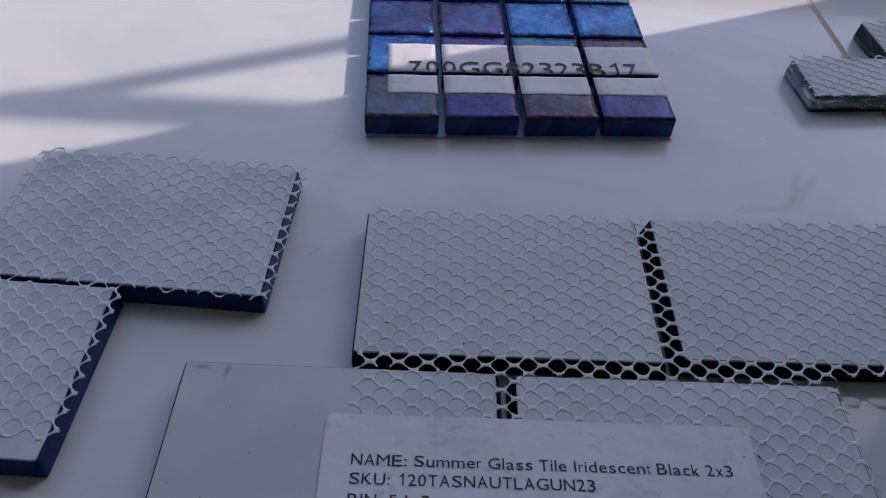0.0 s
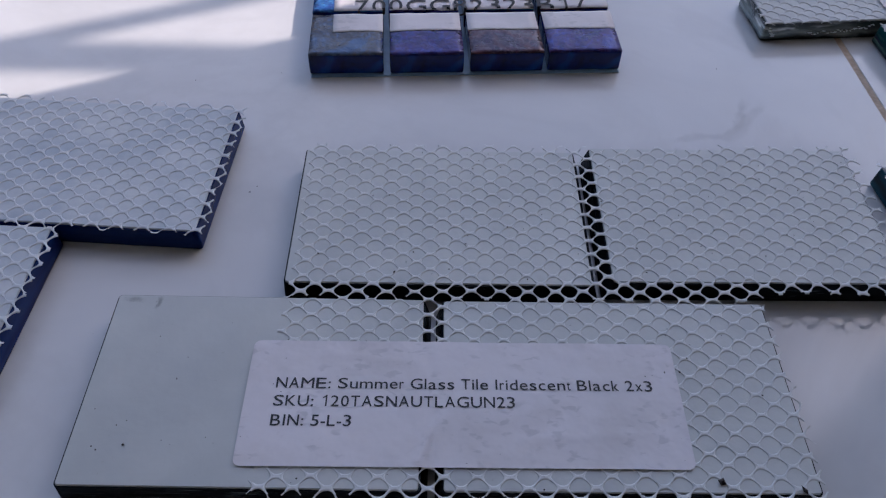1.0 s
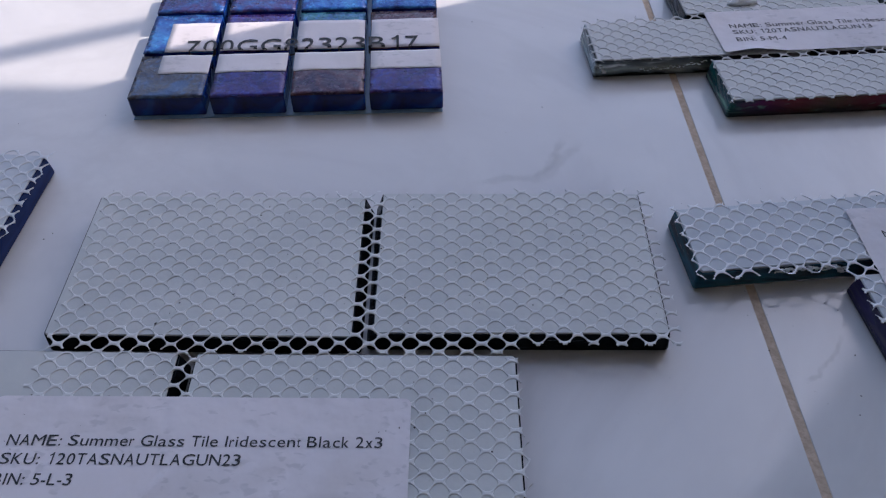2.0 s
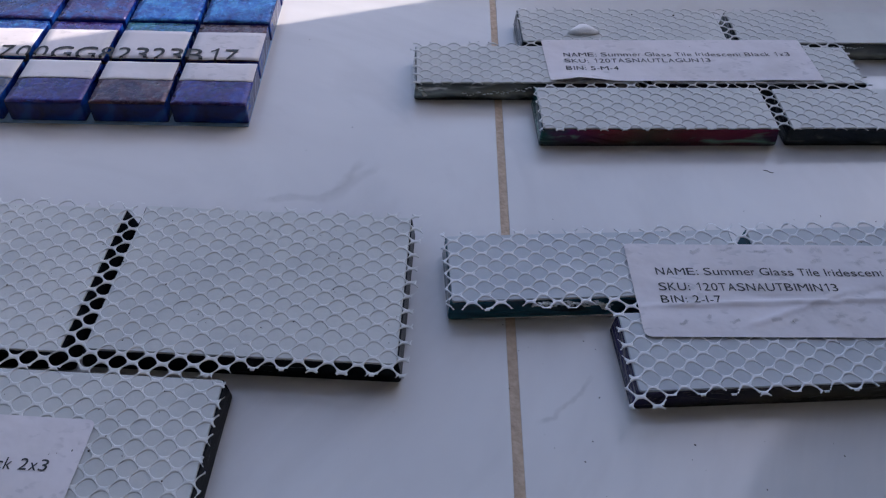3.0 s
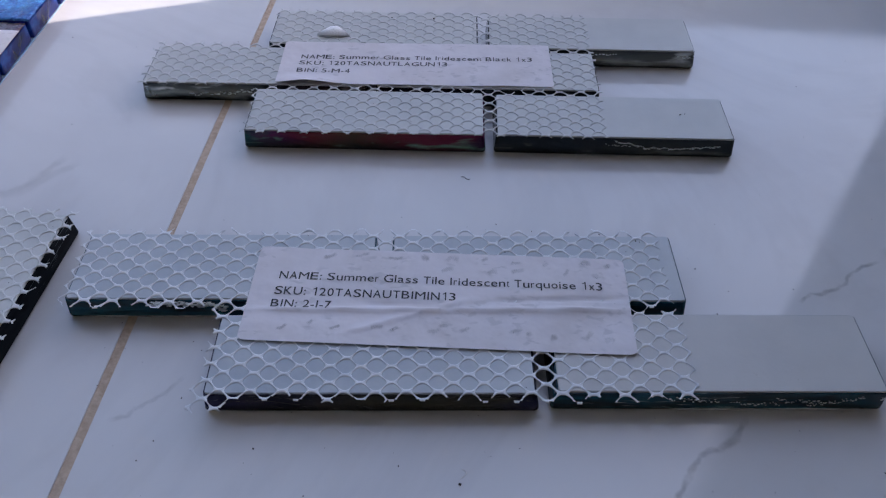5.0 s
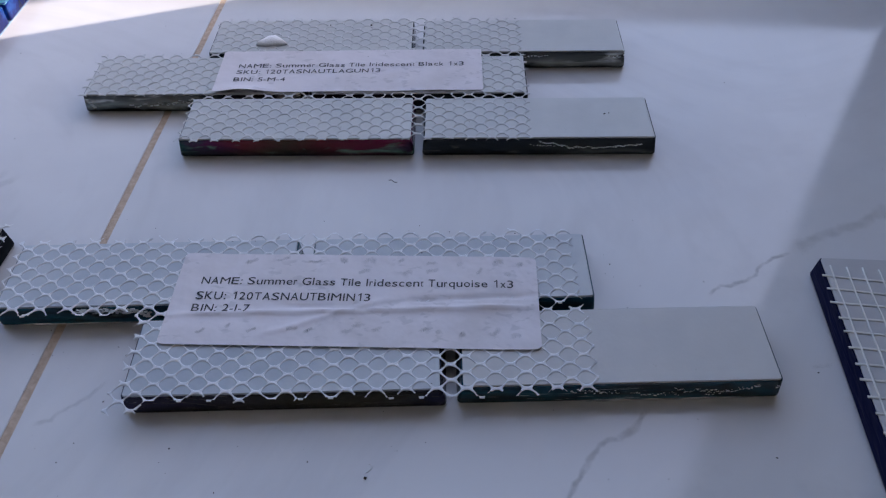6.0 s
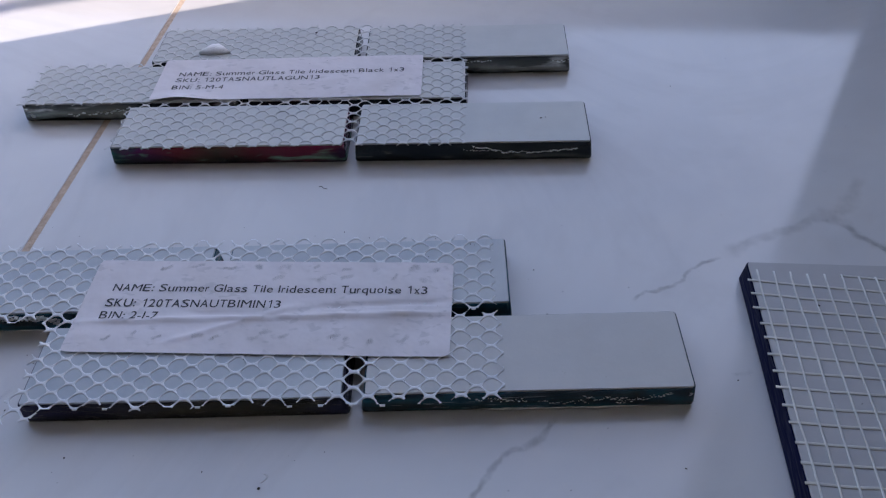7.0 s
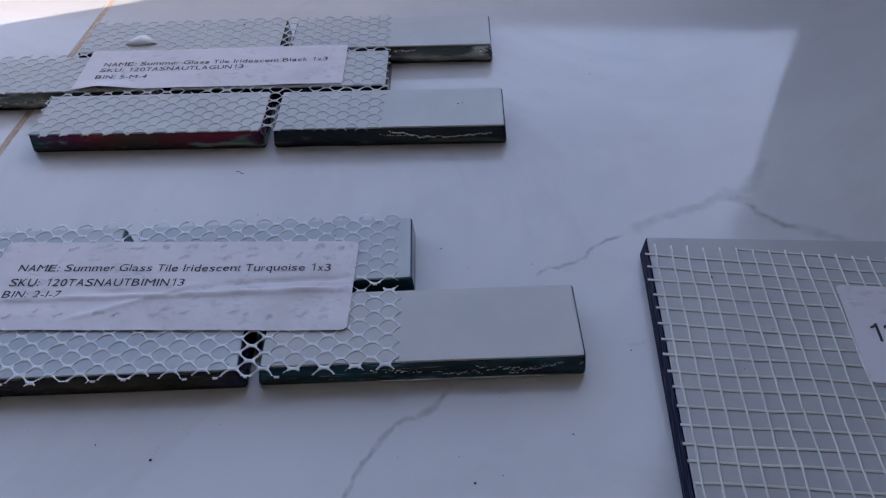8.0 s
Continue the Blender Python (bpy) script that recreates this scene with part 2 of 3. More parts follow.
# pale flakes, modelled to give the chipped glass edges their glints
GLINT = make_plain("pale_glint_chip", (0.84, 0.95, 1.0), 0.12, metallic=0.0, scale=700, vary=0.08, bumped=0.0004)
# for the added strip that shows refracted light along a tile's foot
GLINT_LINE = make_plain("pale_glint_line", (0.72, 0.80, 0.84), 0.1, metallic=0.7, scale=160, vary=0.6)
FACES = {
    "v": make_iridescent_face("violet_sheen", (0.010, 0.014, 0.11), (0.045, 0.014, 0.11), (0.025, 0.04, 0.24)),
    "m": make_iridescent_face("maroon_sheen", (0.035, 0.015, 0.05), (0.10, 0.035, 0.05), (0.11, 0.09, 0.11)),
    "g": make_iridescent_face("grey_sheen", (0.03, 0.05, 0.11), (0.09, 0.075, 0.075), (0.06, 0.11, 0.21)),
    "a": make_iridescent_face("azure_sheen", (0.004, 0.028, 0.18), (0.010, 0.09, 0.34), (0.03, 0.21, 0.48)),
    "t": make_iridescent_face("teal_sheen", (0.01, 0.09, 0.18), (0.03, 0.18, 0.24), (0.03, 0.14, 0.42)),
    "b": make_iridescent_face("blue_purple_sheen", (0.010, 0.022, 0.13), (0.05, 0.03, 0.13), (0.015, 0.09, 0.29)),
}
FILM = make_plain("clear_blue_edge_glass", (0.30, 0.50, 0.72), 0.1, scale=200)
SPECK = make_plain("dark_crumb", (0.05, 0.04, 0.035), 0.9, scale=600, vary=0.5)
WALL = make_plain("painted_wall", (0.72, 0.68, 0.62), 0.8, scale=6, vary=0.05)
FRAME = make_plain("white_window_paint", (0.75, 0.75, 0.74), 0.4, scale=12, vary=0.04)
GROUND = make_plain("pale_outdoor_ground", (0.30, 0.29, 0.26), 0.9, scale=1.5, vary=0.3)


# ---------------------------------------------------------------- building helpers
def mesh_of(bm, name, mat, smooth=False):
    me = bpy.data.meshes.new(name)
    bm.to_mesh(me)
    bm.free()
    me.materials.append(mat)
    if smooth:
        me.shade_smooth()
    return me


def part(name, bm, mat, parent=None, label="", at=None, smooth=False):
    ob = new(name, mesh_of(bm, name, mat, smooth))
    if parent:
        ob.parent = parent
    if at:
        ob.matrix_basis = at
    return tagged(ob, label)


def thing(name, m, label, category, group="", kind=""):
    ob = new(name)
    ob.empty_display_size = 0.01
    ob.matrix_basis = m
    return tagged(ob, label, category, group, kind)


def block(x0, y0, z0, x1, y1, z1, bevel=0.0, segments=2, only=None):
    """A box; the edges that only() picks (by their middle), or all, are rounded."""
    bm = bmesh.new()
    bmesh.ops.create_cube(bm, size=1)
    for v in bm.verts:
        v.co = ((x0 + x1) / 2 + v.co.x * (x1 - x0), (y0 + y1) / 2 + v.co.y * (y1 - y0), (z0 + z1) / 2 + v.co.z * (z1 - z0))
    if bevel:
        edges = [e for e in bm.edges if only is None or only((e.verts[0].co + e.verts[1].co) / 2)]
        bmesh.ops.bevel(bm, geom=edges, offset=bevel, segments=segments, profile=0.5, affect="EDGES")
    return bm


def structure(name, bm, mat, label, category, smooth=False):
    return tagged(part(name, bm, mat, smooth=smooth), label, category, kind="structure")


MM = 0.001
T = 7.0 * MM


# ---------------------------------------------------------------- room round the worktop
def build_room():
    wy, jamb, sill, th = 0.332, 0.496, 0.083, 0.02
    left, head, x0, x1, y0, z0, z1 = -1.1, 1.5, -2.0, 2.2, -2.6, -0.9, 1.8
    structure("floor", block(x0, y0, z0 - 0.1, x1, wy + th, z0), WALL, "plain grey floor under the worktop", "floor")
    structure("ceiling", block(x0, y0, z1, x1, wy + th, z1 + 0.1), FRAME, "plain white painted ceiling", "ceiling")
    beside = block(jamb, wy, z0, x1, wy + th, z1)
    for v in beside.verts:  # the reveal is splayed
        if v.co.x < jamb + 0.01 and v.co.y > wy + 0.01:
            v.co.x += 0.047
    structure("wall_north", beside, WALL, "painted wall beside the window", "wall")
    structure("wall_north_left", block(x0, wy, z0, left, wy + th, z1), WALL, "painted wall on the window's far side", "wall")
    structure("wall_north_sill", block(left, wy, z0, jamb - 0.0005, wy + th, sill), WALL, "painted wall under the window", "wall")
    structure("wall_north_head", block(left, wy, head, jamb - 0.0005, wy + th, z1), WALL, "painted wall above the window", "wall")
    structure("wall_south", block(x0, y0 - 0.1, z0, x1, y0, z1), WALL, "plain painted rear wall", "wall")
    structure("wall_west", block(x0 - 0.1, y0, z0, x0, wy + th, z1), WALL, "plain painted side wall", "wall")
    structure("wall_east", block(x1, y0, z0, x1 + 0.1, wy + th, z1), WALL, "plain painted side wall", "wall")
    structure("ground", block(-60, wy + 0.4, -1.6, 60, 120, -1.5), GROUND, "pale sunlit ground outside the window", "ground")
    # unseen bars, added only to cast the shadow streaks across the sun patch
    shade_bars = thing("railing", pose(1.013, 0.59, -1.5), "slim white bars, unseen outside the window, added to cast shadow streaks", "railing")
    part("post", block(-0.0042, -0.0042, 0, 0.0042, 0.0042, 2.618, 0.0015), FRAME, shade_bars)
    part("handrail", block(-0.0042, -0.007, 2.606, 0.20, 0.007, 2.618, 0.003), FRAME, shade_bars)


build_room()


# ---------------------------------------------------------------- worktop of marble-look tiles with one grout line
def vein(points, width, parent, z=0.00012, name="vein", strength=1.0):
    """A thin stain that follows a few points, soft at its sides."""
    rng = random.Random(len(points) * 100 + int(width * 1e6))
    line = []
    for (ax, ay), (bx, by) in zip(points, points[1:]):
        n = max(8, int(math.hypot(bx - ax, by - ay) / 1.2))
        line += [(ax + (bx - ax) * i / n, ay + (by - ay) * i / n) for i in range(n)]
    line.append(points[-1])
    verts, faces, depth = [], [], []
    for i, (x, y) in enumerate(line):
        ax, ay = line[max(0, i - 1)]
        bx, by = line[min(len(line) - 1, i + 1)]
        d = math.hypot(bx - ax, by - ay) or 1
        nx, ny = -(by - ay) / d, (bx - ax) / d
        wob = 0.8 * noise.noise((x * 0.14, y * 0.14, 3.0)) + 0.7 * noise.noise((x * 0.5, y * 0.5, 7.0))
        w = 1.25 * width * (0.5 + 1.0 * abs(noise.noise((x * 0.09, y * 0.09, 9.0))) + 0.3 * rng.random())
        for k in (-1.0, -0.3, 0.3, 1.0):
            qx, qy = x + nx * (wob + k * w), y + ny * (wob + k * w)
            verts.append((qx * MM, qy * MM, z(qx, qy) * MM if callable(z) else z))
            depth.append(strength * (1.0 if abs(k) < 0.5 else 0.0) * min(1.0, 0.25 * i, 0.25 * (len(line) - 1 - i)))
        if i:
            for k in range(3):
                a = 4 * (i - 1) + k
                faces.append((a, a + 1, a + 5, a + 4))
    me = bpy.data.meshes.new(name)
    me.from_pydata(verts, [], faces)
    me.attributes.new("depth", "FLOAT", "POINT").data.foreach_set("value", depth)
    me.materials.append(VEIN)
    ob = new(name, me)
    ob.parent = parent


def build_worktop():
    top = thing("worktop", pose(0, 0, 0), "polished white marble-look porcelain worktop with tan grout", "worktop", kind="structure")
    # the grout line leans: x = GX - 0.040 * y
    gx, lean, half = 0.1763, -0.040, 0.00085

    def slab(x_far, side):
        bm = bmesh.new()
        pts = []
        for y in (-0.7, 0.332):
            edge = gx + lean * y + side * half
            pts.append((edge, x_far, y))
        (e0, f0, ya), (e1, f1, yb) = pts
        order = [(e0, ya), (f0, ya), (f1, yb), (e1, yb)]
        if side < 0:
            order.reverse()
        low = [bm.verts.new((x, y, -0.02)) for x, y in order]
        up = [bm.verts.new((x, y, 0)) for x, y in order]
        bm.faces.new(up)
        bm.faces.new(low[::-1])
        for i in range(4):
            bm.faces.new((low[i], low[(i + 1) % 4], up[(i + 1) % 4], up[i]))
        bmesh.ops.bevel(bm, geom=[e for e in bm.edges if all(v.co.z > -0.001 for v in e.verts)], offset=0.0004, segments=2, affect="EDGES")
        bmesh.ops.recalc_face_normals(bm, faces=bm.faces)
        return part("porcelain_tile", bm, PORCELAIN, top)

    left, right = slab(-1.2, -1), slab(1.4, 1)
    bm = bmesh.new()
    vs = [bm.verts.new((gx + lean * y + s * 0.0012, y, -0.00025)) for y, s in ((-0.7, -1), (-0.7, 1), (0.332, 1), (0.332, -1))]
    bm.faces.new(vs)
    part("grout_line", bm, GROUT, top)
    structure("worktop_base", block(-1.2, -0.7, -0.9, 1.4, 0.332, -0.021), WALL, "plain base under the worktop", "cabinet")
    vein([(304.5, -24), (305.5, -16), (306.6, -12), (308.5, -7.5), (310.4, -3.4), (313.3, 0.9), (317.5, 3.2), (321.7, 5.9), (324.9, 12.7)], 0.95, right, strength=0.8)
    vein([(343.5, 48.3), (347.2, 51.7), (351.7, 53.5), (356.2, 55.9), (359.4, 60), (362.9, 63.3), (368.5, 65.9)], 0.8, right, strength=0.85)
    vein([(368.5, 65.9), (378, 73.7), (390.5, 79.3), (399.2, 84.8), (403.6, 82.5), (406.5, 77.1), (412.5, 72.8), (418, 70.8), (425, 68), (434, 64)], 2.2, right, strength=0.5)
    vein([(400.6, 83.6), (406.6, 90.3), (410.3, 97), (413, 103)], 2.6, right, strength=0.4)
    vein([(403.6, 82), (406.5, 77.1), (412.5, 72.8), (416, 71.3)], 1.3, right, strength=0.9)
    vein([(180.6, -5.5), (184.8, -4), (188, -1.2), (190.6, 1.7), (195, 8)], 0.9, right, strength=0.45)
    vein([(365.3, 27.2), (368.1, 27.8), (371, 28.6)], 0.8, right, strength=0.3)
    vein([(103, 60.5), (112.4, 62.8), (121, 63), (125, 67), (129, 75), (131.5, 82)], 1.8, left, strength=0.4)
    vein([(121, 62.6), (126.6, 65.7), (132, 74), (137, 80)], 2.0, left, strength=0.3)


build_worktop()


# ---------------------------------------------------------------- glass tiles, mesh, labels
def glass_tile(parent, x, y, w, h, edge, coat, turn=0.0, t=T, flare=(0.6, 0.6)):
    """A tile laid face down: dark glass with a pale back coat uppermost."""
    m = pose((x + w / 2) * MM, (y + h / 2) * MM, 0, 0, 0, turn)
    hw, hh, c = w / 2 * MM, h / 2 * MM, 0.0005
    body = part("glass_tile", block(-hw, -hh, 0, hw, hh, t - c, 0.0010, 3, lambda p: p.z < 0.001 or abs(p.z - (t - c) / 2) < 0.001), edge, parent, at=m, smooth=False)
    for v in body.data.vertices:  # the glass is a little wider than its coated back
        if v.co.z < t * 0.75:
            v.co.x += (flare[1] if v.co.x > 0 else -flare[0]) * MM
            v.co.y += math.copysign(0.25 * MM, v.co.y)
    for p in body.data.polygons:
        p.use_smooth = p.area < 1e-4 * 0.9
    lid = block(-hw + 0.00035, -hh + 0.0003, t - c, hw - 0.00035, hh - 0.0003, t, 0.0007, 3, lambda p: abs(p.z - (t - c / 2)) < 0.0001)
    bmesh.ops.bevel(lid, geom=[e for e in lid.edges if all(v.co.z > t - 0.0001 for v in e.verts)], offset=0.00018, segments=1, affect="EDGES")
    part("back_coat", lid, coat, body)
    return body


def inside(polys, x, y, grow):
    for x0, y0, x1, y1 in polys:
        if x0 - grow <= x <= x1 + grow and y0 - grow <= y <= y1 + grow:
            return True
    return False


def hex_mesh(parent, rects, mat, seed, shift=(0.0, 0.0), turn=0.0, t=T, px=6.65, py=4.62, label="", relief=0.85, rounded=0.74, open_part=0.775):
    """A moulded net of round-cornered hexagons, cut off raggedly at the edges of the rectangles (mm)."""
    rng = random.Random(seed)
    verts, faces = [], []
    xs, ys = [r[0] for r in rects] + [r[2] for r in rects], [r[1] for r in rects] + [r[3] for r in rects]
    flat, half = px * 0.10, px * 0.40
    corner = [(half, 0), (flat, py / 2), (-flat, py / 2), (-half, 0), (-flat, -py / 2), (flat, -py / 2)]
    outline = []
    for i in range(6):
        (ax, ay), (bx, by) = corner[i], corner[(i + 1) % 6]
        outline += [(ax + (bx - ax) * k / 3, ay + (by - ay) * k / 3) for k in range(3)]
    ca, sa = math.cos(radians(turn)), math.sin(radians(turn))

    def warp(x, y):
        x, y = ca * x - sa * y, sa * x + ca * y
        dx = 0.55 * noise.noise((x * 0.05, y * 0.05, seed)) + 0.16 * noise.noise((x * 0.3, y * 0.3, seed + 5))
        dy = 0.55 * noise.noise((x * 0.05, y * 0.05, seed + 9)) + 0.16 * noise.noise((x * 0.3, y * 0.3, seed + 14))
        return x + dx, y + dy

    def lift(x, y):
        return 0.06 + 0.05 * noise.noise((x * 0.08, y * 0.08, seed + 20))

    row = int((min(ys) - 30) // (py / 2))
    while row * py / 2 < max(ys) + 30:
        col = int((min(xs) - 30) // px)
        while col * px < max(xs) + 30:
            cx, cy = (col + 0.5 * (row % 2)) * px + shift[0], row * py / 2 + shift[1]
            col += 1
            wx, wy = warp(cx, cy)
            if not inside(rects, wx, wy, 4.0):
                continue
            whole = inside(rects, wx, wy, -2.8)
            thick = open_part + 0.035 * rng.uniform(-1, 1)
            base, n = len(verts), len(outline)
            grow = rng.uniform(-0.6, 0.7)
            ok = []
            for ox, oy in outline:
                r = math.hypot(ox / (half * 1.03), oy / (py * 0.5)) or 1
                ex, ey = ox / r, oy / r
                ix, iy = ((1 - rounded) * ox + rounded * ex) * thick, ((1 - rounded) * oy + rounded * ey) * thick
                mx, my = ox + (ix - ox) * 0.58, oy + (iy - oy) * 0.58
                for (qx, qy), z in (((ox, oy), 0.12 * relief), ((mx, my), 0.175 * relief), ((ix, iy), -0.08)):
                    x, y = warp(cx + qx, cy + qy)
                    verts.append((x * MM, y * MM, t + (lift(x, y) + z) * MM))
                x, y = warp(cx + ox, cy + oy)
                ok.append(whole or inside(rects, x, y, grow))
            for i in range(n):
                j = (i + 1) % n
                if ok[i] and ok[j]:
                    a, b = base + 3 * i, base + 3 * j
                    faces += [(a, b, b + 1, a + 1), (a + 1, b + 1, b + 2, a + 2)]
        row += 1
    me = bpy.data.meshes.new("mesh_backing")
    me.from_pydata(verts, [], faces)
    me.update()
    me.materials.append(mat)
    me.shade_smooth()
    ob = new("mesh_backing", me)
    ob.parent = parent
    return tagged(ob, label)


def wave(x, y, seed, amount):
    return amount * (noise.noise((x * 0.05, y * 0.07, seed)) + 0.45 * noise.noise((x * 0.16, y * 0.2, seed + 3)))


def paper_sheet(parent, name, w, h, at, z, seed, amount=0.18, radius=1.6, lift=None, nx=110, ny=44, label=""):
    """A slightly wrinkled paper with rounded corners; w, h and the height in mm."""
    bm = bmesh.new()
    grid = []
    for j in range(ny + 1):
        for i in range(nx + 1):
            x, y = w * i / nx - w / 2, h * j / ny - h / 2
            u, v = (abs(x) - (w / 2 - radius)) / radius, (abs(y) - (h / 2 - radius)) / radius
            sx, sy = math.copysign(1, x), math.copysign(1, y)
            if u > 0 and v > 0:
                k = max(u, v) / math.hypot(u, v)
                x, y = sx * (w / 2 - radius + u * k * radius), sy * (h / 2 - radius + v * k * radius)
            zz = wave(x, y, seed, amount) + (lift(x, y) if lift else 0)
            grid.append(bm.verts.new((x * MM, y * MM, zz * MM)))
    for j in range(ny):
        for i in range(nx):
            a = j * (nx + 1) + i
            bm.faces.new((grid[a], grid[a + 1], grid[a + nx + 2], grid[a + nx + 1]))
    geo = bmesh.ops.extrude_face_region(bm, geom=bm.faces[:])
    for v in geo["geom"]:
        if isinstance(v, bmesh.types.BMVert):
            v.co.z += 0.03 * MM
    bmesh.ops.recalc_face_normals(bm, faces=bm.faces)
    rim = [f for f in bm.faces if abs(f.normal.z) < 0.35]
    bmesh.ops.split(bm, geom=rim)
    ob = part(name, bm, PAPER, parent, label, pose(at[0] * MM, at[1] * MM, z * MM, 0, 0, at[2]), smooth=True)
    for p in ob.data.polygons:
        p.use_smooth = abs(p.normal.z) > 0.35
    ob["mesh_steps"] = (w, h, nx, ny)
    return ob


ADVANCE = {c: w / 1000 for w, chars in ((222, "ijl"), (278, " :Ift"), (333, "r-"), (500, "cksvxyz"), (556, "abdeghnopqu0123456789L"), (611, "FTZ"), (667, "ABEKPSVXY"),
                                      (722, "CDHNRUw"), (778, "GOQ"), (833, "Mm")) for c in chars}


@functools.lru_cache(maxsize=None)
def glyph(c):
    """One letter of the built-in font as a fine mesh; the figure one has a flag, as the labels' type has."""
    if c == "1":
        me = bpy.data.meshes.new("letter")
        stem, flag = [(0.275, 0.0), (0.35, 0.0), (0.35, 0.729), (0.30, 0.729), (0.275, 0.67)], [(0.275, 0.67), (0.30, 0.729), (0.21, 0.63), (0.12, 0.585), (0.12, 0.51), (0.20, 0.545), (0.275, 0.595)]
        me.from_pydata([(a, b, 0) for a, b in stem + flag], [], [[0, 1, 2, 3, 4], [5, 6, 7, 8, 9, 10, 11]])
    else:
        curve = bpy.data.curves.new("letter", "FONT")
        curve.body = c
        curve.resolution_u = 3
        probe = new("letter", curve)
        bpy.context.view_layer.update()
        me = bpy.data.meshes.new_from_object(probe.evaluated_get(bpy.context.evaluated_depsgraph_get()))
        bpy.data.objects.remove(probe)
    fine = bmesh.new()
    fine.from_mesh(me)
    for _ in range(3):
        bmesh.ops.triangulate(fine, faces=fine.faces[:])
        bmesh.ops.subdivide_edges(fine, edges=[e for e in fine.edges if e.calc_length() > 0.12], cuts=1)
    bmesh.ops.triangulate(fine, faces=fine.faces[:])
    fine.to_mesh(me)
    fine.free()
    return me


def on_sheet(sheet, x, y, height):
    """The height of a sheet between the knots of its grid."""
    w, h, nx, ny = sheet
    u, v = (x + w / 2) / w * nx, (y + h / 2) / h * ny
    i, j = math.floor(u), math.floor(v)
    u, v = u - i, v - j

    def knot(a, b):
        return height(w * a / nx - w / 2, h * b / ny - h / 2)

    return (1 - v) * ((1 - u) * knot(i, j) + u * knot(i + 1, j)) + v * ((1 - u) * knot(i, j + 1) + u * knot(i + 1, j + 1))


def lettering(parent, text, x, y, width, cap, z, seed=None, amount=0.18, lift=None, name="lettering", weight=0.014):
    """Words in the built-in font from (x, y), width long and cap high, in mm."""
    unit = width / sum(ADVANCE[c] for c in text)
    bm, at = bmesh.new(), 0.0
    for c in text:
        adv, start = ADVANCE[c], at
        at += adv
        if c == " ":
            continue
        me = glyph(c)
        xs = [v.co.x for v in me.vertices]
        lo, hi = min(xs), max(xs)
        natural = (hi - lo) / 0.729 * cap
        wide = (adv - 0.12) * unit if adv >= 0.5 and c != "1" else min(natural, (adv - 0.1) * unit)
        left = x + (start + adv / 2) * unit - wide / 2
        first = len(bm.verts)
        bm.from_mesh(me)
        bm.verts.ensure_lookup_table()
        for v in bm.verts[first:]:
            px, py = left + (v.co.x - lo) / (hi - lo) * wide, y + v.co.y / 0.729 * cap
            zz = on_sheet(parent["mesh_steps"], px, py, lambda a, b: wave(a, b, seed, amount) + (lift(a, b) if lift else 0)) if seed is not None else 0
            v.co = (px * MM, py * MM, (z + zz) * MM)
    me = bpy.data.meshes.new(name)
    bm.to_mesh(me)
    bm.free()
    # a second print of the same outlines, a hair to the side, gives the strokes their weight
    bm = bmesh.new()
    bm.from_mesh(me)
    for v in bmesh.ops.duplicate(bm, geom=bm.verts[:] + bm.edges[:] + bm.faces[:])["geom"]:
        if isinstance(v, bmesh.types.BMVert):
            v.co += Vector((weight * cap, 0.008 * cap, 0.006)) * MM
    bm.to_mesh(me)
    bm.free()
    me.materials.clear()
    me.materials.append(INK)
    me.name = name
    ob = new(name, me)
    ob.parent = parent
    return ob


TOPZ = T / MM


def glint_flakes(parent, h, strips, seed, size=1.0, jitter=0.6, t=8.0):
    """Pale shell-shaped flakes that stand in for glints of chipped glass on a tile's long face; strips are (from, to,
    height at both, flakes).
    """
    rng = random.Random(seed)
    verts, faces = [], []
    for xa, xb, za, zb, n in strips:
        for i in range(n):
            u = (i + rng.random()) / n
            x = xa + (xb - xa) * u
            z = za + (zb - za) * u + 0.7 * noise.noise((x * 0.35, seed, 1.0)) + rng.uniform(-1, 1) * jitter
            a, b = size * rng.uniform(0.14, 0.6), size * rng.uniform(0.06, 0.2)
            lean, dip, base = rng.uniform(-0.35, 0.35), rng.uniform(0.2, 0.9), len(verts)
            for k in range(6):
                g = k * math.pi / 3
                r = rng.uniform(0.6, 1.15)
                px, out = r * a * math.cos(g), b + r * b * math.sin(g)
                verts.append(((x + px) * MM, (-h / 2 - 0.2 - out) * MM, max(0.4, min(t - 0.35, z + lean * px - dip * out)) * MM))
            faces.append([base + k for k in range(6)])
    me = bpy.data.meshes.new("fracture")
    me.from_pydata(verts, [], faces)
    me.materials.append(GLINT)
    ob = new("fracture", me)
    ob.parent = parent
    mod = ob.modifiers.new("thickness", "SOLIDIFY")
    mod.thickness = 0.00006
    return tagged(ob, "pale shell-shaped flakes standing in for glints of chipped glass", kind="stuff")


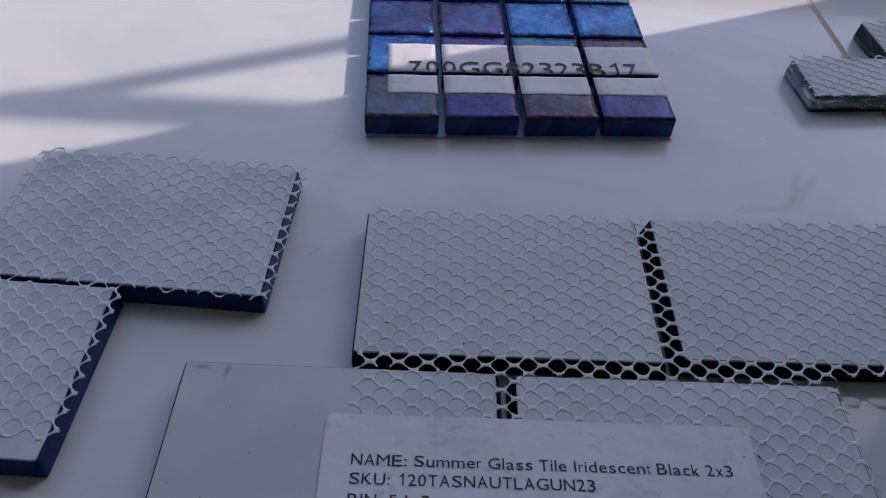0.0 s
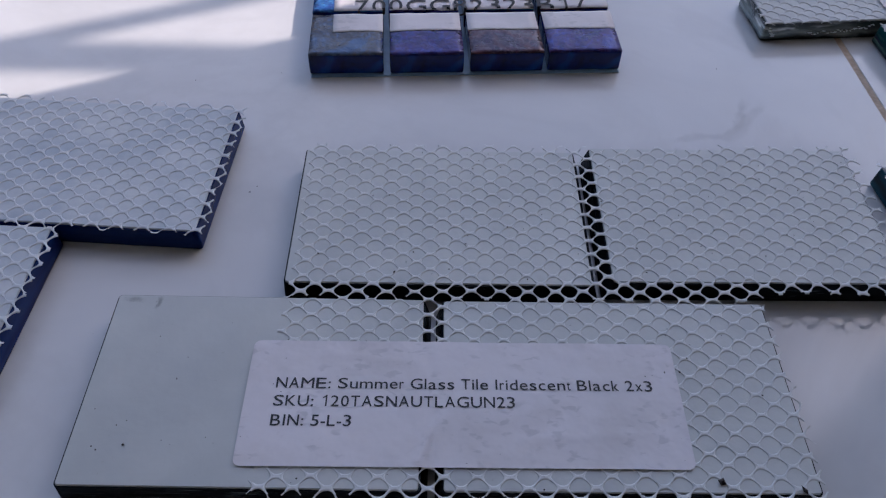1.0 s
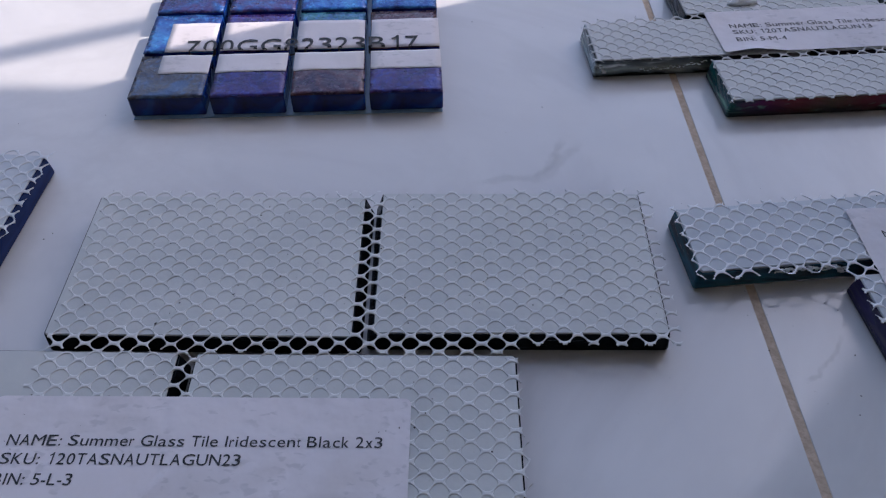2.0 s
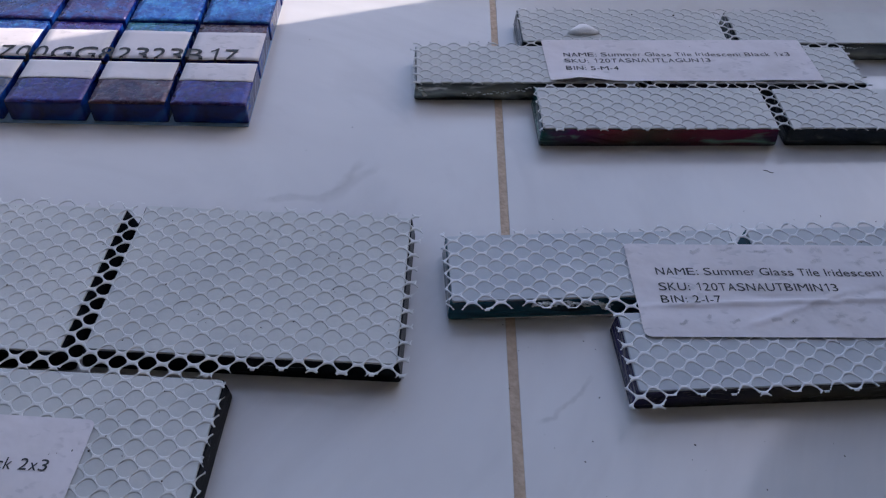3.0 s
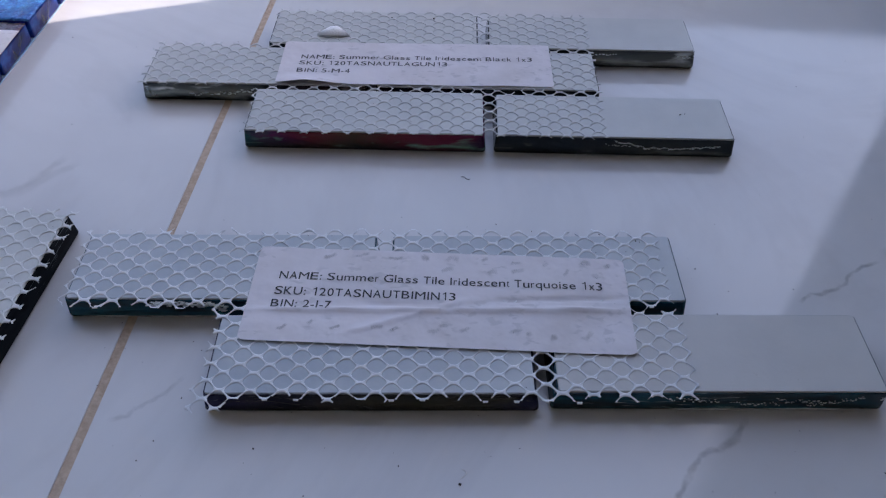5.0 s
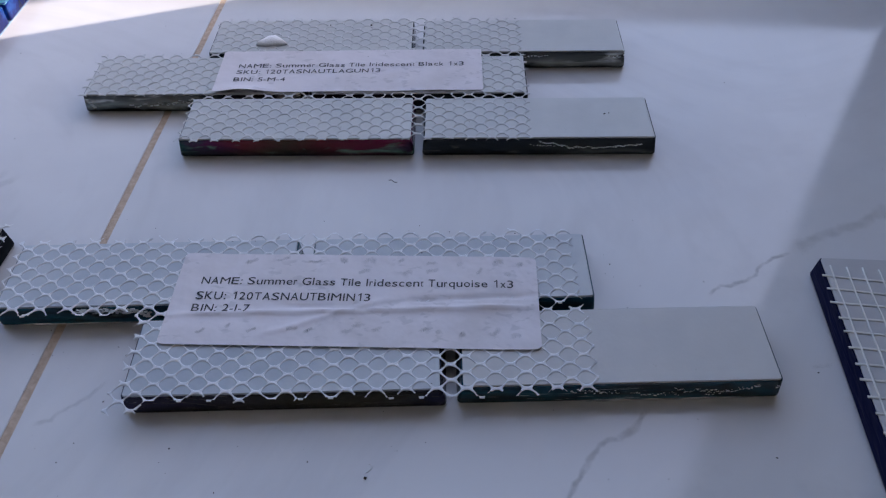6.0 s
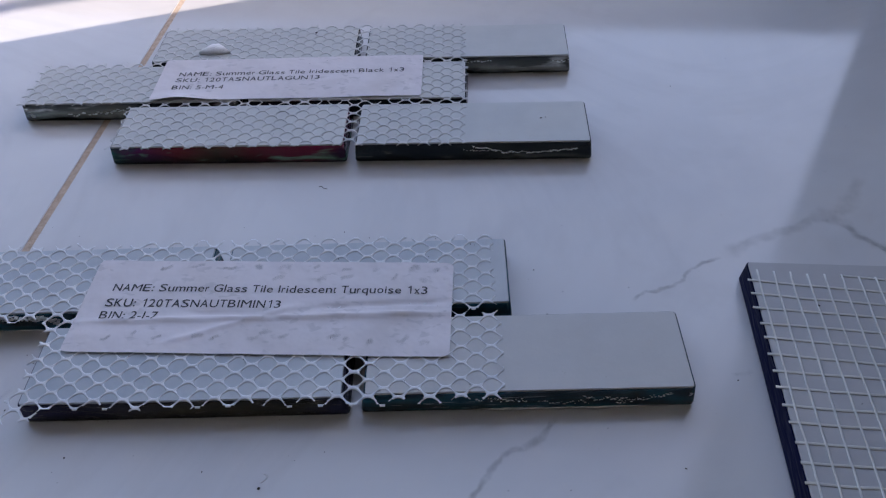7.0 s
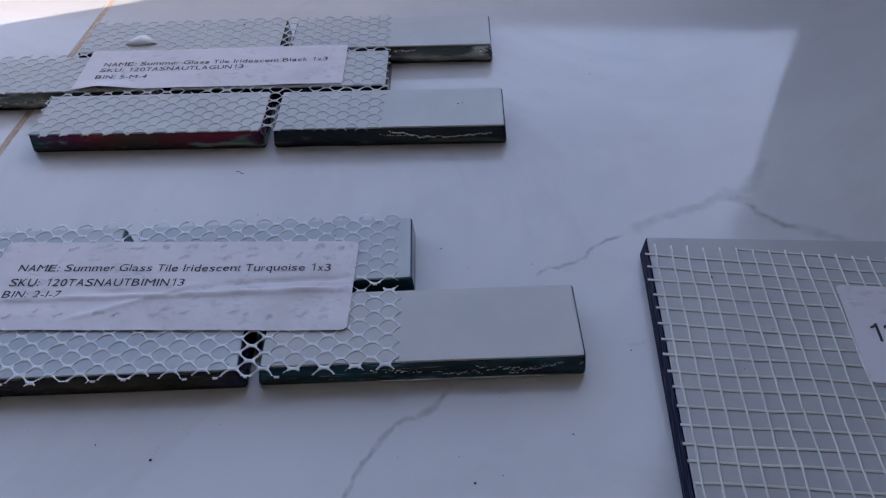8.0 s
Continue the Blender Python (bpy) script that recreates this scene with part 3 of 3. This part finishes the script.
def glint_line(parent, xa, xb, h, z=0.75):
    """A thin pale strip added for the line of refracted light at a tile's foot, which thins out towards its ends."""
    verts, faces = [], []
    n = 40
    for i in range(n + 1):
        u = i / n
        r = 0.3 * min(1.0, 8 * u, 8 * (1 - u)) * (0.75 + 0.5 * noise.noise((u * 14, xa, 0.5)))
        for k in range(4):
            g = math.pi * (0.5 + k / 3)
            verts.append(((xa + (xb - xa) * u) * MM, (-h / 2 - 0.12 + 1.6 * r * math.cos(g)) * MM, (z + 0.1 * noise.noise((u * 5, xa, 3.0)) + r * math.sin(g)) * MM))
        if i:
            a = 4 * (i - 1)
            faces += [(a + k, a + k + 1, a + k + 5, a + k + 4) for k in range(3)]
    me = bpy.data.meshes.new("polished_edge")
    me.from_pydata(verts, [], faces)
    me.materials.append(GLINT_LINE)
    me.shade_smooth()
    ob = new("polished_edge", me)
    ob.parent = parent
    return tagged(ob, "thin pale strip standing in for a refracted line of light")


def grey_squiggles(lab, rows, seed, height):
    """Faint grey squiggles in rows on a label."""
    rng = random.Random(seed)
    for y, xa, xb, n in rows:
        for i in range(n):
            x = xa + (xb - xa) * (i + rng.uniform(0.1, 0.9)) / n
            pts = [(x, y + rng.uniform(-1.0, 1.0))]
            for _ in range(rng.choice((2, 3))):
                pts.append((pts[-1][0] + rng.uniform(0.6, 1.5), pts[-1][1] + rng.uniform(-0.2, 0.9)))
            vein(pts, rng.uniform(0.55, 1.0), lab, height, "smudge", rng.uniform(0.6, 1.0))


def fold(x, y, ax, ay, bx, by, wide, deep):
    """The height of a crease that runs from a to b, sharp along its line."""
    dx, dy = bx - ax, by - ay
    u = ((x - ax) * dx + (y - ay) * dy) / (dx * dx + dy * dy)
    d = ((x - ax) * dy - (y - ay) * dx) / math.hypot(dx, dy)
    ends = max(0.0, min(1.0, 6 * u + 0.3, 6 * (1 - u) + 0.3))
    d += 0.35 * noise.noise((u * 9.0, ax, 2.0))
    return deep * ends * math.exp(-abs(d) / wide)


def creases_black_wide(x, y):
    return (fold(x, y, -10, -15.3, -4.5, -3, 0.6, 0.45) + fold(x, y, -7.5, -15.3, -5.5, -2, 0.5, -0.4) + fold(x, y, -4.5, -2, -9, 15, 1.1, -0.16)
            + fold(x, y, 10, -9, 40, -7, 1.6, 0.12) + fold(x, y, -30, 12, -8, 9, 1.2, 0.12))


def creases_turquoise(x, y):
    sag = -0.12 * max(0.0, 1 - abs(y + 5.0) / 5)
    return (sag + fold(x, y, -47, -6.0, 47, -1.5, 0.5, 0.75) + fold(x, y, -22, -12, 8, 0, 0.6, 0.45) + fold(x, y, 12, -0.4, 47, 2.0, 0.6, -0.5)
            + fold(x, y, -8, 15, -10, 9, 0.7, 0.2) + fold(x, y, -20, -2.4, 10, -3.8, 0.5, -0.4))


def sample_black_wide():
    s = thing("tile_sample", pose(0, 0, 0, 0, 0, 0.25), "sheet of iridescent black glass tiles, backs up, under white hexagonal mesh", "tile sample", "tile samples")
    glass_tile(s, -0.3, 0, 73.8, 47.4, EDGE_BLACK, COAT_GREEN, flare=(0.4, 1.8))
    glass_tile(s, 77.9, 1.5, 71.4, 48.0, EDGE_BLACK, COAT_GREEN, 0.5, flare=(1.8, 0.7))
    glass_tile(s, -37.9, -51.2, 71.3, 47.0, EDGE_BLACK, COAT_GREEN, -0.3, flare=(0.4, 1.4))
    glass_tile(s, 37.5, -51.4, 74.8, 46.9, EDGE_BLACK, COAT_GREEN, 0.2, flare=(1.4, 0.6))
    vein([(-36.5, -5.5), (-34, -5.2), (-31, -5.6)], 0.7, s, T + 0.00008, "smudge")
    vein([(-27.4, -4.6), (-27.9, -6.5), (-28.6, -8.4)], 0.6, s, T + 0.00008, "smudge")
    hex_mesh(s, [(1.2, -4.8, 113.0, 49.2), (113.0, -1.6, 152.0, 51.0), (0.4, -53.2, 113.2, -4.8)], HEX_WHITE, 11, (1.0, 2.2), 0.6)
    lab = paper_sheet(s, "paper_label", 92.2, 29.8, (42.1, -31.6, 0.1), TOPZ + 0.40, 21, lift=creases_black_wide, label="creased white paper label with black print")
    for text, x, y, w in (("NAME: Summer Glass Tile Iridescent Black 2x3", -40.1, 2.8, 80.6), ("SKU: 120TASNAUTLAGUN23", -40.1, -1.5, 51.0), ("BIN: 5-L-3", -40.1, -6.1, 17.0)):
        lettering(lab, text, x, y, w, 2.7, 0.13, 21, lift=creases_black_wide)
    return s


def sample_turquoise():
    s = thing("tile_sample", pose(202.6 * MM, -0.8 * MM, 0, 0, 0, 6.66), "sheet of iridescent turquoise glass tiles, backs up, under white mesh", "tile sample", "tile samples")
    glass_tile(s, 0.2, 0, 74.3, 22.8, EDGE_OLIVE, COAT_BLUE, 0.1, flare=(0.6, 1.1))
    plain = glass_tile(s, 79.2, 0.6, 74.6, 22.6, EDGE_TEAL, COAT_WHITE, flare=(1.1, 0.5))
    glint_flakes(plain, 22.6, [(-12, 0, 4.8, 3.6, 24), (2, 14, 3.4, 2.6, 20), (12, 22, 4.6, 3.8, 22), (20, 32, 2.4, 5.4, 34), (36.0, 36.6, 5.6, 4.4, 6)], 5, 0.85, 0.7, 7.0)
    glint_line(plain, -14, 37, 22.6)
    far = glass_tile(s, -39.3, 27.3, 75.6, 22.8, EDGE_TEAL, COAT_BLUE)
    glint_flakes(far, 22.8, [(-18, 2, 5.6, 5.2, 44), (-16, -2, 6.2, 6.0, 40), (-3, 1, 5.8, 3.6, 16)], 9, 1.7, 0.45, 7.0)
    glint_line(far, -36, 20, 22.8)
    glass_tile(s, 40.6, 27.0, 73.4, 22.9, EDGE_TEAL, COAT_BLUE)
    hex_mesh(s, [(-40.6, 24.6, 110.4, 51.4), (-1.4, -1.6, 111.0, 24.6), (-2.6, -4.4, 7.0, 2.0)], HEX_COOL, 31, (0.4, 1.2), -0.6, px=6.95, relief=0.95, rounded=0.62, open_part=0.795)
    lab = paper_sheet(s, "paper_label", 93.6, 30.2, (52.7, 27.6, -2.7), TOPZ + 0.52, 41, 0.22, lift=creases_turquoise, label="creased white paper label with black print")
    for text, x, y, w in (("NAME: Summer Glass Tile Iridescent Turquoise 1x3", -40.5, 4.2, 81.2), ("SKU: 120TASNAUTBIMIN13", -40.8, -0.9, 45.1), ("BIN: 2-I-7", -41.0, -4.9, 15.1)):
        lettering(lab, text, x, y, w, 2.6, 0.13, 41, 0.22, lift=creases_turquoise)
    grey_squiggles(lab, ((-10.4, -40, 43, 13), (12.3, -36, 44, 10), (8.3, -2, 44, 5)), 4, lambda x, y: 0.10 + wave(x, y, 41, 0.22) + creases_turquoise(x, y))
    return s


def sample_black_narrow():
    s = thing("tile_sample", pose(184.9 * MM, 91.4 * MM, 0, 0, 0, 5.11), "sheet of narrow iridescent black glass tiles, backs up, under white mesh", "tile sample", "tile samples")
    glass_tile(s, 0, 1.0, 73.5, 22.0, EDGE_OIL, COAT_GREEN)
    right = glass_tile(s, 77.2, 1.1, 72.4, 21.4, EDGE_GREY_SHINE, COAT_GREEN)
    glint_flakes(right, 21.4, [(0, 9, 5.8, 3.8, 34), (9, 18, 3.8, 3.2, 34), (18, 32, 3.2, 4.6, 50), (-3, 5, 4.6, 3.8, 10)], 12, 1.0, 0.2, 7.0)
    left = glass_tile(s, -38.2, 25.2, 73.5, 22.4, EDGE_GLEAM, COAT_GREEN)
    glint_flakes(left, 22.4, [(-35.5, -33.5, 5.4, 2.4, 10), (-22, -6, 2.8, 3.6, 16), (-8, 1, 3.4, 5.4, 14)], 21, 1.6, 0.4, 7.0)
    glass_tile(s, 38.5, 25.2, 72.8, 22.4, EDGE_GREY_SHINE, COAT_GREEN)
    glass_tile(s, -1.0, 50.2, 72.8, 22.2, EDGE_GREY_SHINE, COAT_GREEN)
    corner = glass_tile(s, 75.6, 49.9, 71.6, 21.8, EDGE_GLEAM, COAT_GREEN)
    glint_flakes(corner, 21.8, [(-3, 9, 5.2, 5.2, 14), (30, 35.5, 4.8, 5.0, 6)], 23, 1.3, 0.4, 7.0)
    hex_mesh(s, [(-0.8, 0.2, 111.5, 24.3), (-39.0, 24.3, 112.0, 49.6), (-1.0, 49.6, 111.0, 73.2)], HEX_DIMMED, 51, (2.0, 0.5), 0.5)

    def curl(x, y):
        return 1.6 * max(0.0, 1 - math.hypot((x + 36) / 14, (y + 13) / 7)) ** 1.5

    lab = paper_sheet(s, "paper_label", 91.0, 24.9, (50.9, 38.4, 0.5), TOPZ + 0.42, 61, 0.25, 0.8, curl, label="curling white paper label with black print")
    for text, x, y, w in (("NAME: Summer Glass Tile Iridescent Black 1x3", -39.2, 2.0, 78.6), ("SKU: 120TASNAUTLAGUN13", -39.4, -1.8, 50.1), ("BIN: 5-M-4", -39.6, -6.4, 18.0)):
        lettering(lab, text, x, y, w, 2.5, 0.13, 61, 0.25, curl)
    return s


def sample_blue_wide():
    s = thing("tile_sample", pose(-24.3 * MM, 15.6 * MM, 0, 0, 0, -3.0), "sheet of dark blue glass tiles, backs up, under white hexagonal mesh", "tile sample", "tile samples")
    glass_tile(s, -73.5, 0, 73.5, 48, EDGE_BLUE, COAT_MOTTLED)
    glass_tile(s, -108.8, -48.8, 73.5, 47.4, EDGE_BLUE, COAT_MOTTLED, 0.8)
    hex_mesh(s, [(-75.0, -1.0, 2.4, 49.6), (-112.0, -43.4, -33.0, -1.0)], HEX_PALE, 71, (0.0, 3.0), 0.0, rounded=0.75, open_part=0.76)
    return s


def sample_grid():
    s = thing("tile_sample", pose(372.0 * MM, 58.2 * MM, 0, 0, 0, 2.2), "navy glass tile, back up, under white square glass-fibre mesh", "tile sample", "tile samples")
    t = T
    glass_tile(s, 0, -98, 98, 98, EDGE_NAVY, COAT_SLATE)
    net = thing_part("fibre_mesh", s)
    rng = random.Random(5)

    def strand(points, width, high, parent, mat):
        bm = bmesh.new()
        rings = []
        for i, (x, y, z) in enumerate(points):
            ax, ay, _ = points[max(0, i - 1)]
            bx, by, _ = points[min(len(points) - 1, i + 1)]
            d = math.hypot(bx - ax, by - ay)
            nx, ny = -(by - ay) / d, (bx - ax) / d
            rings.append([bm.verts.new(((x + nx * width * math.cos(a)) * MM, (y + ny * width * math.cos(a)) * MM, t + (z + high * (1 + math.sin(a))) * MM)) for a in [k * math.pi / 3 for k in range(6)]])
        for a, b in zip(rings, rings[1:]):
            for k in range(6):
                bm.faces.new((a[k], a[(k + 1) % 6], b[(k + 1) % 6], b[k]))
        bm.faces.new(rings[0])
        bm.faces.new(rings[-1][::-1])
        bmesh.ops.recalc_face_normals(bm, faces=bm.faces)
        part("strand", bm, mat, parent, smooth=True)

    for j in range(21):
        y0 = -2.3 - 4.57 * j + rng.uniform(-0.25, 0.25)
        fall = 0.095 + 0.0011 * y0
        start = 22.0 if j == 0 else rng.uniform(-1.5, -0.8) + 0.0003 * y0 * y0
        strand([(x, y0 - fall * x + 0.5 * noise.noise((x * 0.05, j * 0.45, 1.0)) + 0.16 * noise.noise((x * 0.13, j * 3.1, 2.0)), -0.03) for x in [start + 2.2 * k for k in range(int((98.5 - start) / 2.2))]], 0.38, 0.10, net, GRID_WARM)
    for i in range(24):
        x0 = 2.0 + 4.06 * i + rng.uniform(-0.15, 0.15)
        top = -3.0 - 0.057 * x0 + rng.uniform(-0.3, 0.5)
        strand([(x0 + 0.6 * noise.noise((y * 0.04, i * 0.4, 4.0)) + 0.16 * noise.noise((y * 0.14, i * 2.7, 5.0)), y, 0.02 + 0.06 * math.sin(y * 1.257 + i * math.pi)) for y in [top - 2.2 * k for k in range(42)]], 0.25, 0.14, net, GRID_WHITE)
    lab = paper_sheet(s, "paper_label", 50, 29, (67.9, -31.7, -1.6), TOPZ + 0.36, 81, 0.08, 1.2, nx=40, label="white paper label with black print")
    lettering(lab, "12", -21.5, -2.8, 7.0, 5.4, 0.10, 81, 0.08)
    return s


def thing_part(name, parent):
    ob = new(name)
    ob.empty_display_size = 0.01
    ob.parent = parent
    return ob


def mosaic_sample():
    s = thing("mosaic_sample", pose(-5.0 * MM, 89.2 * MM, 0, 0, 0, 3.4), "blue iridescent square glass mosaic, faces up, with white label", "mosaic sample", "tile samples")
    px, py, w, h = 25.2, 24.4, 23.4, 22.6
    rng = random.Random(8)

    def ripple(x, y, k):
        return 0.22 * noise.noise((x * 0.13, y * 0.13, k * 4.7)) + 0.1 * noise.noise((x * 0.4, y * 0.4, k * 2.3))

    for r in range(6):
        for c in range(4):
            k = r * 4 + c
            x0, y0 = c * px + rng.uniform(-0.25, 0.25), r * py + rng.uniform(-0.2, 0.2)
            at = pose((x0 + w / 2) * MM, (y0 + h / 2) * MM, 0, 0, 0, rng.uniform(-0.6, 0.6))
            body = part("mosaic_tile", block(-w / 2 * MM, -h / 2 * MM, 0.0005, w / 2 * MM, h / 2 * MM, 7.5 * MM, 0.0006, 2), BLUE_GLASS, s, at=at)
            bm = bmesh.new()
            n = 12
            g = []
            for j in range(n + 1):
                for i in range(n + 1):
                    u, v = 2 * i / n - 1, 2 * j / n - 1
                    edge = max(abs(u), abs(v))
                    z = 7.6 + 0.2 * (1 - edge ** 14) + 1.3 * ripple(u * 11, v * 11, k)
                    g.append(bm.verts.new((u * (w / 2 - 0.15) * MM, v * (h / 2 - 0.15) * MM, z * MM)))
            for j in range(n):
                for i in range(n):
                    a = j * (n + 1) + i
                    bm.faces.new((g[a], g[a + 1], g[a + n + 2], g[a + n + 1]))
            rim = [e for e in bm.edges if e.is_boundary]
            out = bmesh.ops.extrude_edge_only(bm, edges=rim)
            for q in out["geom"]:
                if isinstance(q, bmesh.types.BMVert):
                    q.co.z = 7.1 * MM
            bmesh.ops.recalc_face_normals(bm, faces=bm.faces)
            part("iridescent_face", bm, FACES["gvmv" "avtm" "bbaa" "babt" "abab" "baab"[k]], body, smooth=True)
    part("base_film", block(0.2 * MM, -0.9 * MM, 0.00005, (3 * px + w - 0.2) * MM, (5 * py + h + 0.5) * MM, 0.00045), FILM, s, "clear pale blue film")
    # label: one paper, pressed into the joints so that each tile shows its own patch
    lab = thing_part("paper_label", s)
    for r, (ya, yb) in enumerate(((12.4, 22.7), (24.6, 41.4))):
        for c in range(4):
            xa, xb = (7.0 if c == 0 else c * px + 0.2), (c * px + w - 0.2 if c < 3 else 99.0)
            bm = bmesh.new()
            n, g = 8, []
            for j in range(n + 1):
                for i in range(n + 1):
                    x, y = xa + (xb - xa) * i / n, ya + (yb - ya) * j / n
                    u, v = (x - c * px) / w * 2 - 1, (y - r * py) / h * 2 - 1
                    e = min(1.0, max(abs(u), abs(v)))
                    g.append(bm.verts.new((x * MM, y * MM, (7.70 + 0.2 * (1 - e ** 14) + 1.3 * ripple(u * 11, v * 11, r * 4 + c)) * MM)))
            for j in range(n):
                for i in range(n):
                    a = j * (n + 1) + i
                    bm.faces.new((g[a], g[a + 1], g[a + n + 2], g[a + n + 1]))
            ex = bmesh.ops.extrude_face_region(bm, geom=bm.faces[:])
            for q in ex["geom"]:
                if isinstance(q, bmesh.types.BMVert):
                    q.co.z += 0.04 * MM
            bmesh.ops.recalc_face_normals(bm, faces=bm.faces)
            part("label_patch", bm, PAPER, lab, smooth=True)
    print_line = lettering(lab, "700GG82323B17", 13.4, 23.0, 79.0, 7.8, 8.22, weight=0.004)
    for v in print_line.data.vertices:  # the foot of the print is pressed into the joint
        if v.co.y < 24.75 * MM:
            v.co.z = 6.4 * MM
    return s


sample_black_wide()
sample_turquoise()
sample_black_narrow()
sample_blue_wide()
sample_grid()
mosaic_sample()


# ---------------------------------------------------------------- crumbs and scraps
def crumbs():
    rng = random.Random(3)
    verts, faces = [], []

    def crumb(x, y, z, r):
        base = len(verts)
        turn, flat = rng.uniform(0, 6.3), rng.uniform(0.4, 1.0)
        for dx, dy, dz in ((1, 0, 0.3), (0, 1, 0.3), (-1, 0, 0.3), (0, -1, 0.3), (0, 0, 0.9), (0, 0, -0.05)):
            k = rng.uniform(0.6, 1.2)
            a, b = dx * math.cos(turn) - dy * flat * math.sin(turn), dx * math.sin(turn) + dy * flat * math.cos(turn)
            verts.append(((x + a * r * k) * MM, (y + b * r * k) * MM, (z + max(0, dz * r)) * MM))
        for i in range(4):
            j = (i + 1) % 4
            faces.extend(((base + i, base + j, base + 4), (base + j, base + i, base + 5)))

    for x, y, r in ((-13.8, 39.0, 0.32), (264.0, 67.7, 0.3), (318.1, 57.2, 0.3), (-40.9, 85.9, 0.3), (331.9, -12.0, 0.4), (352.5, 1.3, 0.35),
                    (261.5, -12.0, 0.4), (215.6, -8.9, 0.3), (229.1, -18.5, 0.3), (247.9, -9.3, 0.3), (322.0, 42.0, 0.25), (195.6, 1.8, 0.35), (193.1, 17.8, 0.25), (366.8, 25.5, 0.35),
                    (314.9, -7.4, 0.25), (273.8, -2.0, 0.2)):
        crumb(x, y, 0, r)
    # the four largest stand for dark gaps where the mesh is torn
    for x, y, r in ((92.8, -48.5, 1.1), (92.6, -52.4, 0.9), (108.8, -50.1, 1.2), (96.2, -53.8, 0.8), (7.1, 9.0, 0.5), (25.9, 3.6, 0.5), (-34.3, -34.3, 0.25), (-26.4, -42.3, 0.3), (386.8, 44.2, 0.45),
                    (318.2, 116.4, 0.5), (319.6, 117.0, 0.35), (234.7, 164.0, 0.6), (219.5, 163.0, 0.5), (264.5, 31.4, 0.35)):
        crumb(x, y, TOPZ + 0.05, r)
    for _ in range(70):
        x, y = rng.uniform(-40, 440), rng.uniform(-60, 180)
        crumb(x, y, 0, rng.choice((0.12, 0.15, 0.2, 0.3)))
    for _ in range(60):
        x, y = rng.uniform(170, 345), rng.uniform(-14, 66)
        crumb(x, y, 0, rng.choice((0.12, 0.15, 0.22)))
    for x0, y0, x1, y1, n in ((2, 1, 150, 48, 80), (-36, -52, 110, -5, 60), (190, 95, 300, 160, 22), (200, 0, 310, 60, 26), (375, -40, 440, 50, 8)):
        for _ in range(n):
            crumb(rng.uniform(x0, x1), rng.uniform(y0, y1), TOPZ + 0.25, rng.choice((0.15, 0.2, 0.2, 0.3)))
    me = bpy.data.meshes.new("dirt_crumbs")
    me.from_pydata(verts, [], faces)
    me.materials.append(SPECK)
    tagged(new("dirt_crumbs", me), "tiny dark crumbs of dirt over the worktop, and spots for gaps in torn mesh", "dirt", kind="stuff")


crumbs()


def hair(points, thickness, mat, label):
    """A loose fibre lying on the worktop."""
    curve = bpy.data.curves.new("fibre_scrap", "CURVE")
    curve.dimensions, curve.bevel_depth, curve.bevel_resolution, curve.resolution_u = "3D", thickness * MM, 1, 4
    line = curve.splines.new("BEZIER")
    line.bezier_points.add(len(points) - 1)
    for knot, (x, y, z) in zip(line.bezier_points, points):
        knot.co = (x * MM, y * MM, z * MM)
        knot.handle_left_type = knot.handle_right_type = "AUTO"
    probe = new("fibre_scrap", curve)
    bpy.context.view_layer.update()
    me = bpy.data.meshes.new_from_object(probe.evaluated_get(bpy.context.evaluated_depsgraph_get()))
    bpy.data.objects.remove(probe)
    me.name = "fibre_scrap"
    me.materials.clear()
    me.materials.append(mat)
    tagged(new("fibre_scrap", me), label, "fibre")


hair([(261.6, -8.4, 0.03), (262.6, -9.0, 0.05), (262.2, -10.0, 0.03), (261.5, -10.6, 0.04)], 0.1, GRID_WHITE, "short white fibre curled on the marble-look worktop")
hair([(252.2, 86.8, 0.08), (253.1, 86.8, 0.14), (253.9, 86.1, 0.08), (254.9, 85.9, 0.14)], 0.09, SPECK, "short dark fibre curled on the marble-look worktop")


def paper_scrap():
    bm = bmesh.new()
    ring = [(-5.9, -0.6), (-4.0, 1.2), (-1.6, 3.2), (1.2, 3.6), (3.6, 1.8), (5.8, -0.2), (2.6, -1.4), (-2.0, -1.6)]
    low = [bm.verts.new((x * MM, y * MM, 0)) for x, y in ring]
    up = [bm.verts.new((x * 0.82 * MM, (y * 0.86 + 0.2) * MM, (1.25 + 0.12 * y + 0.2 * noise.noise((x, y, 4.0))) * MM)) for x, y in ring]
    crown = bm.verts.new((0.2 * MM, 0.5 * MM, 1.9 * MM))
    for i in range(8):
        j = (i + 1) % 8
        bm.faces.new((low[i], low[j], up[j], up[i]))
        bm.faces.new((up[i], up[j], crown))
    bm.faces.new(low[::-1])
    tissue = make_plain("white_tissue", (0.93, 0.93, 0.94), 0.8, scale=400, vary=0.04, bumped=0.0003)
    b = tissue.node_tree.nodes["Principled BSDF"]
    b.inputs["Subsurface Weight"].default_value, b.inputs["Subsurface Scale"].default_value = 1.0, 0.004
    b.inputs["Subsurface Radius"].default_value = (1.0, 1.0, 1.0)
    ob = part("paper_scrap", bm, tissue, None, at=pose(200.9 * MM, 148.6 * MM, T + 0.30 * MM, 0, 0, 5), smooth=True)
    tagged(ob, "small torn scrap of white paper on the mesh beside a label", "paper scrap")


paper_scrap()
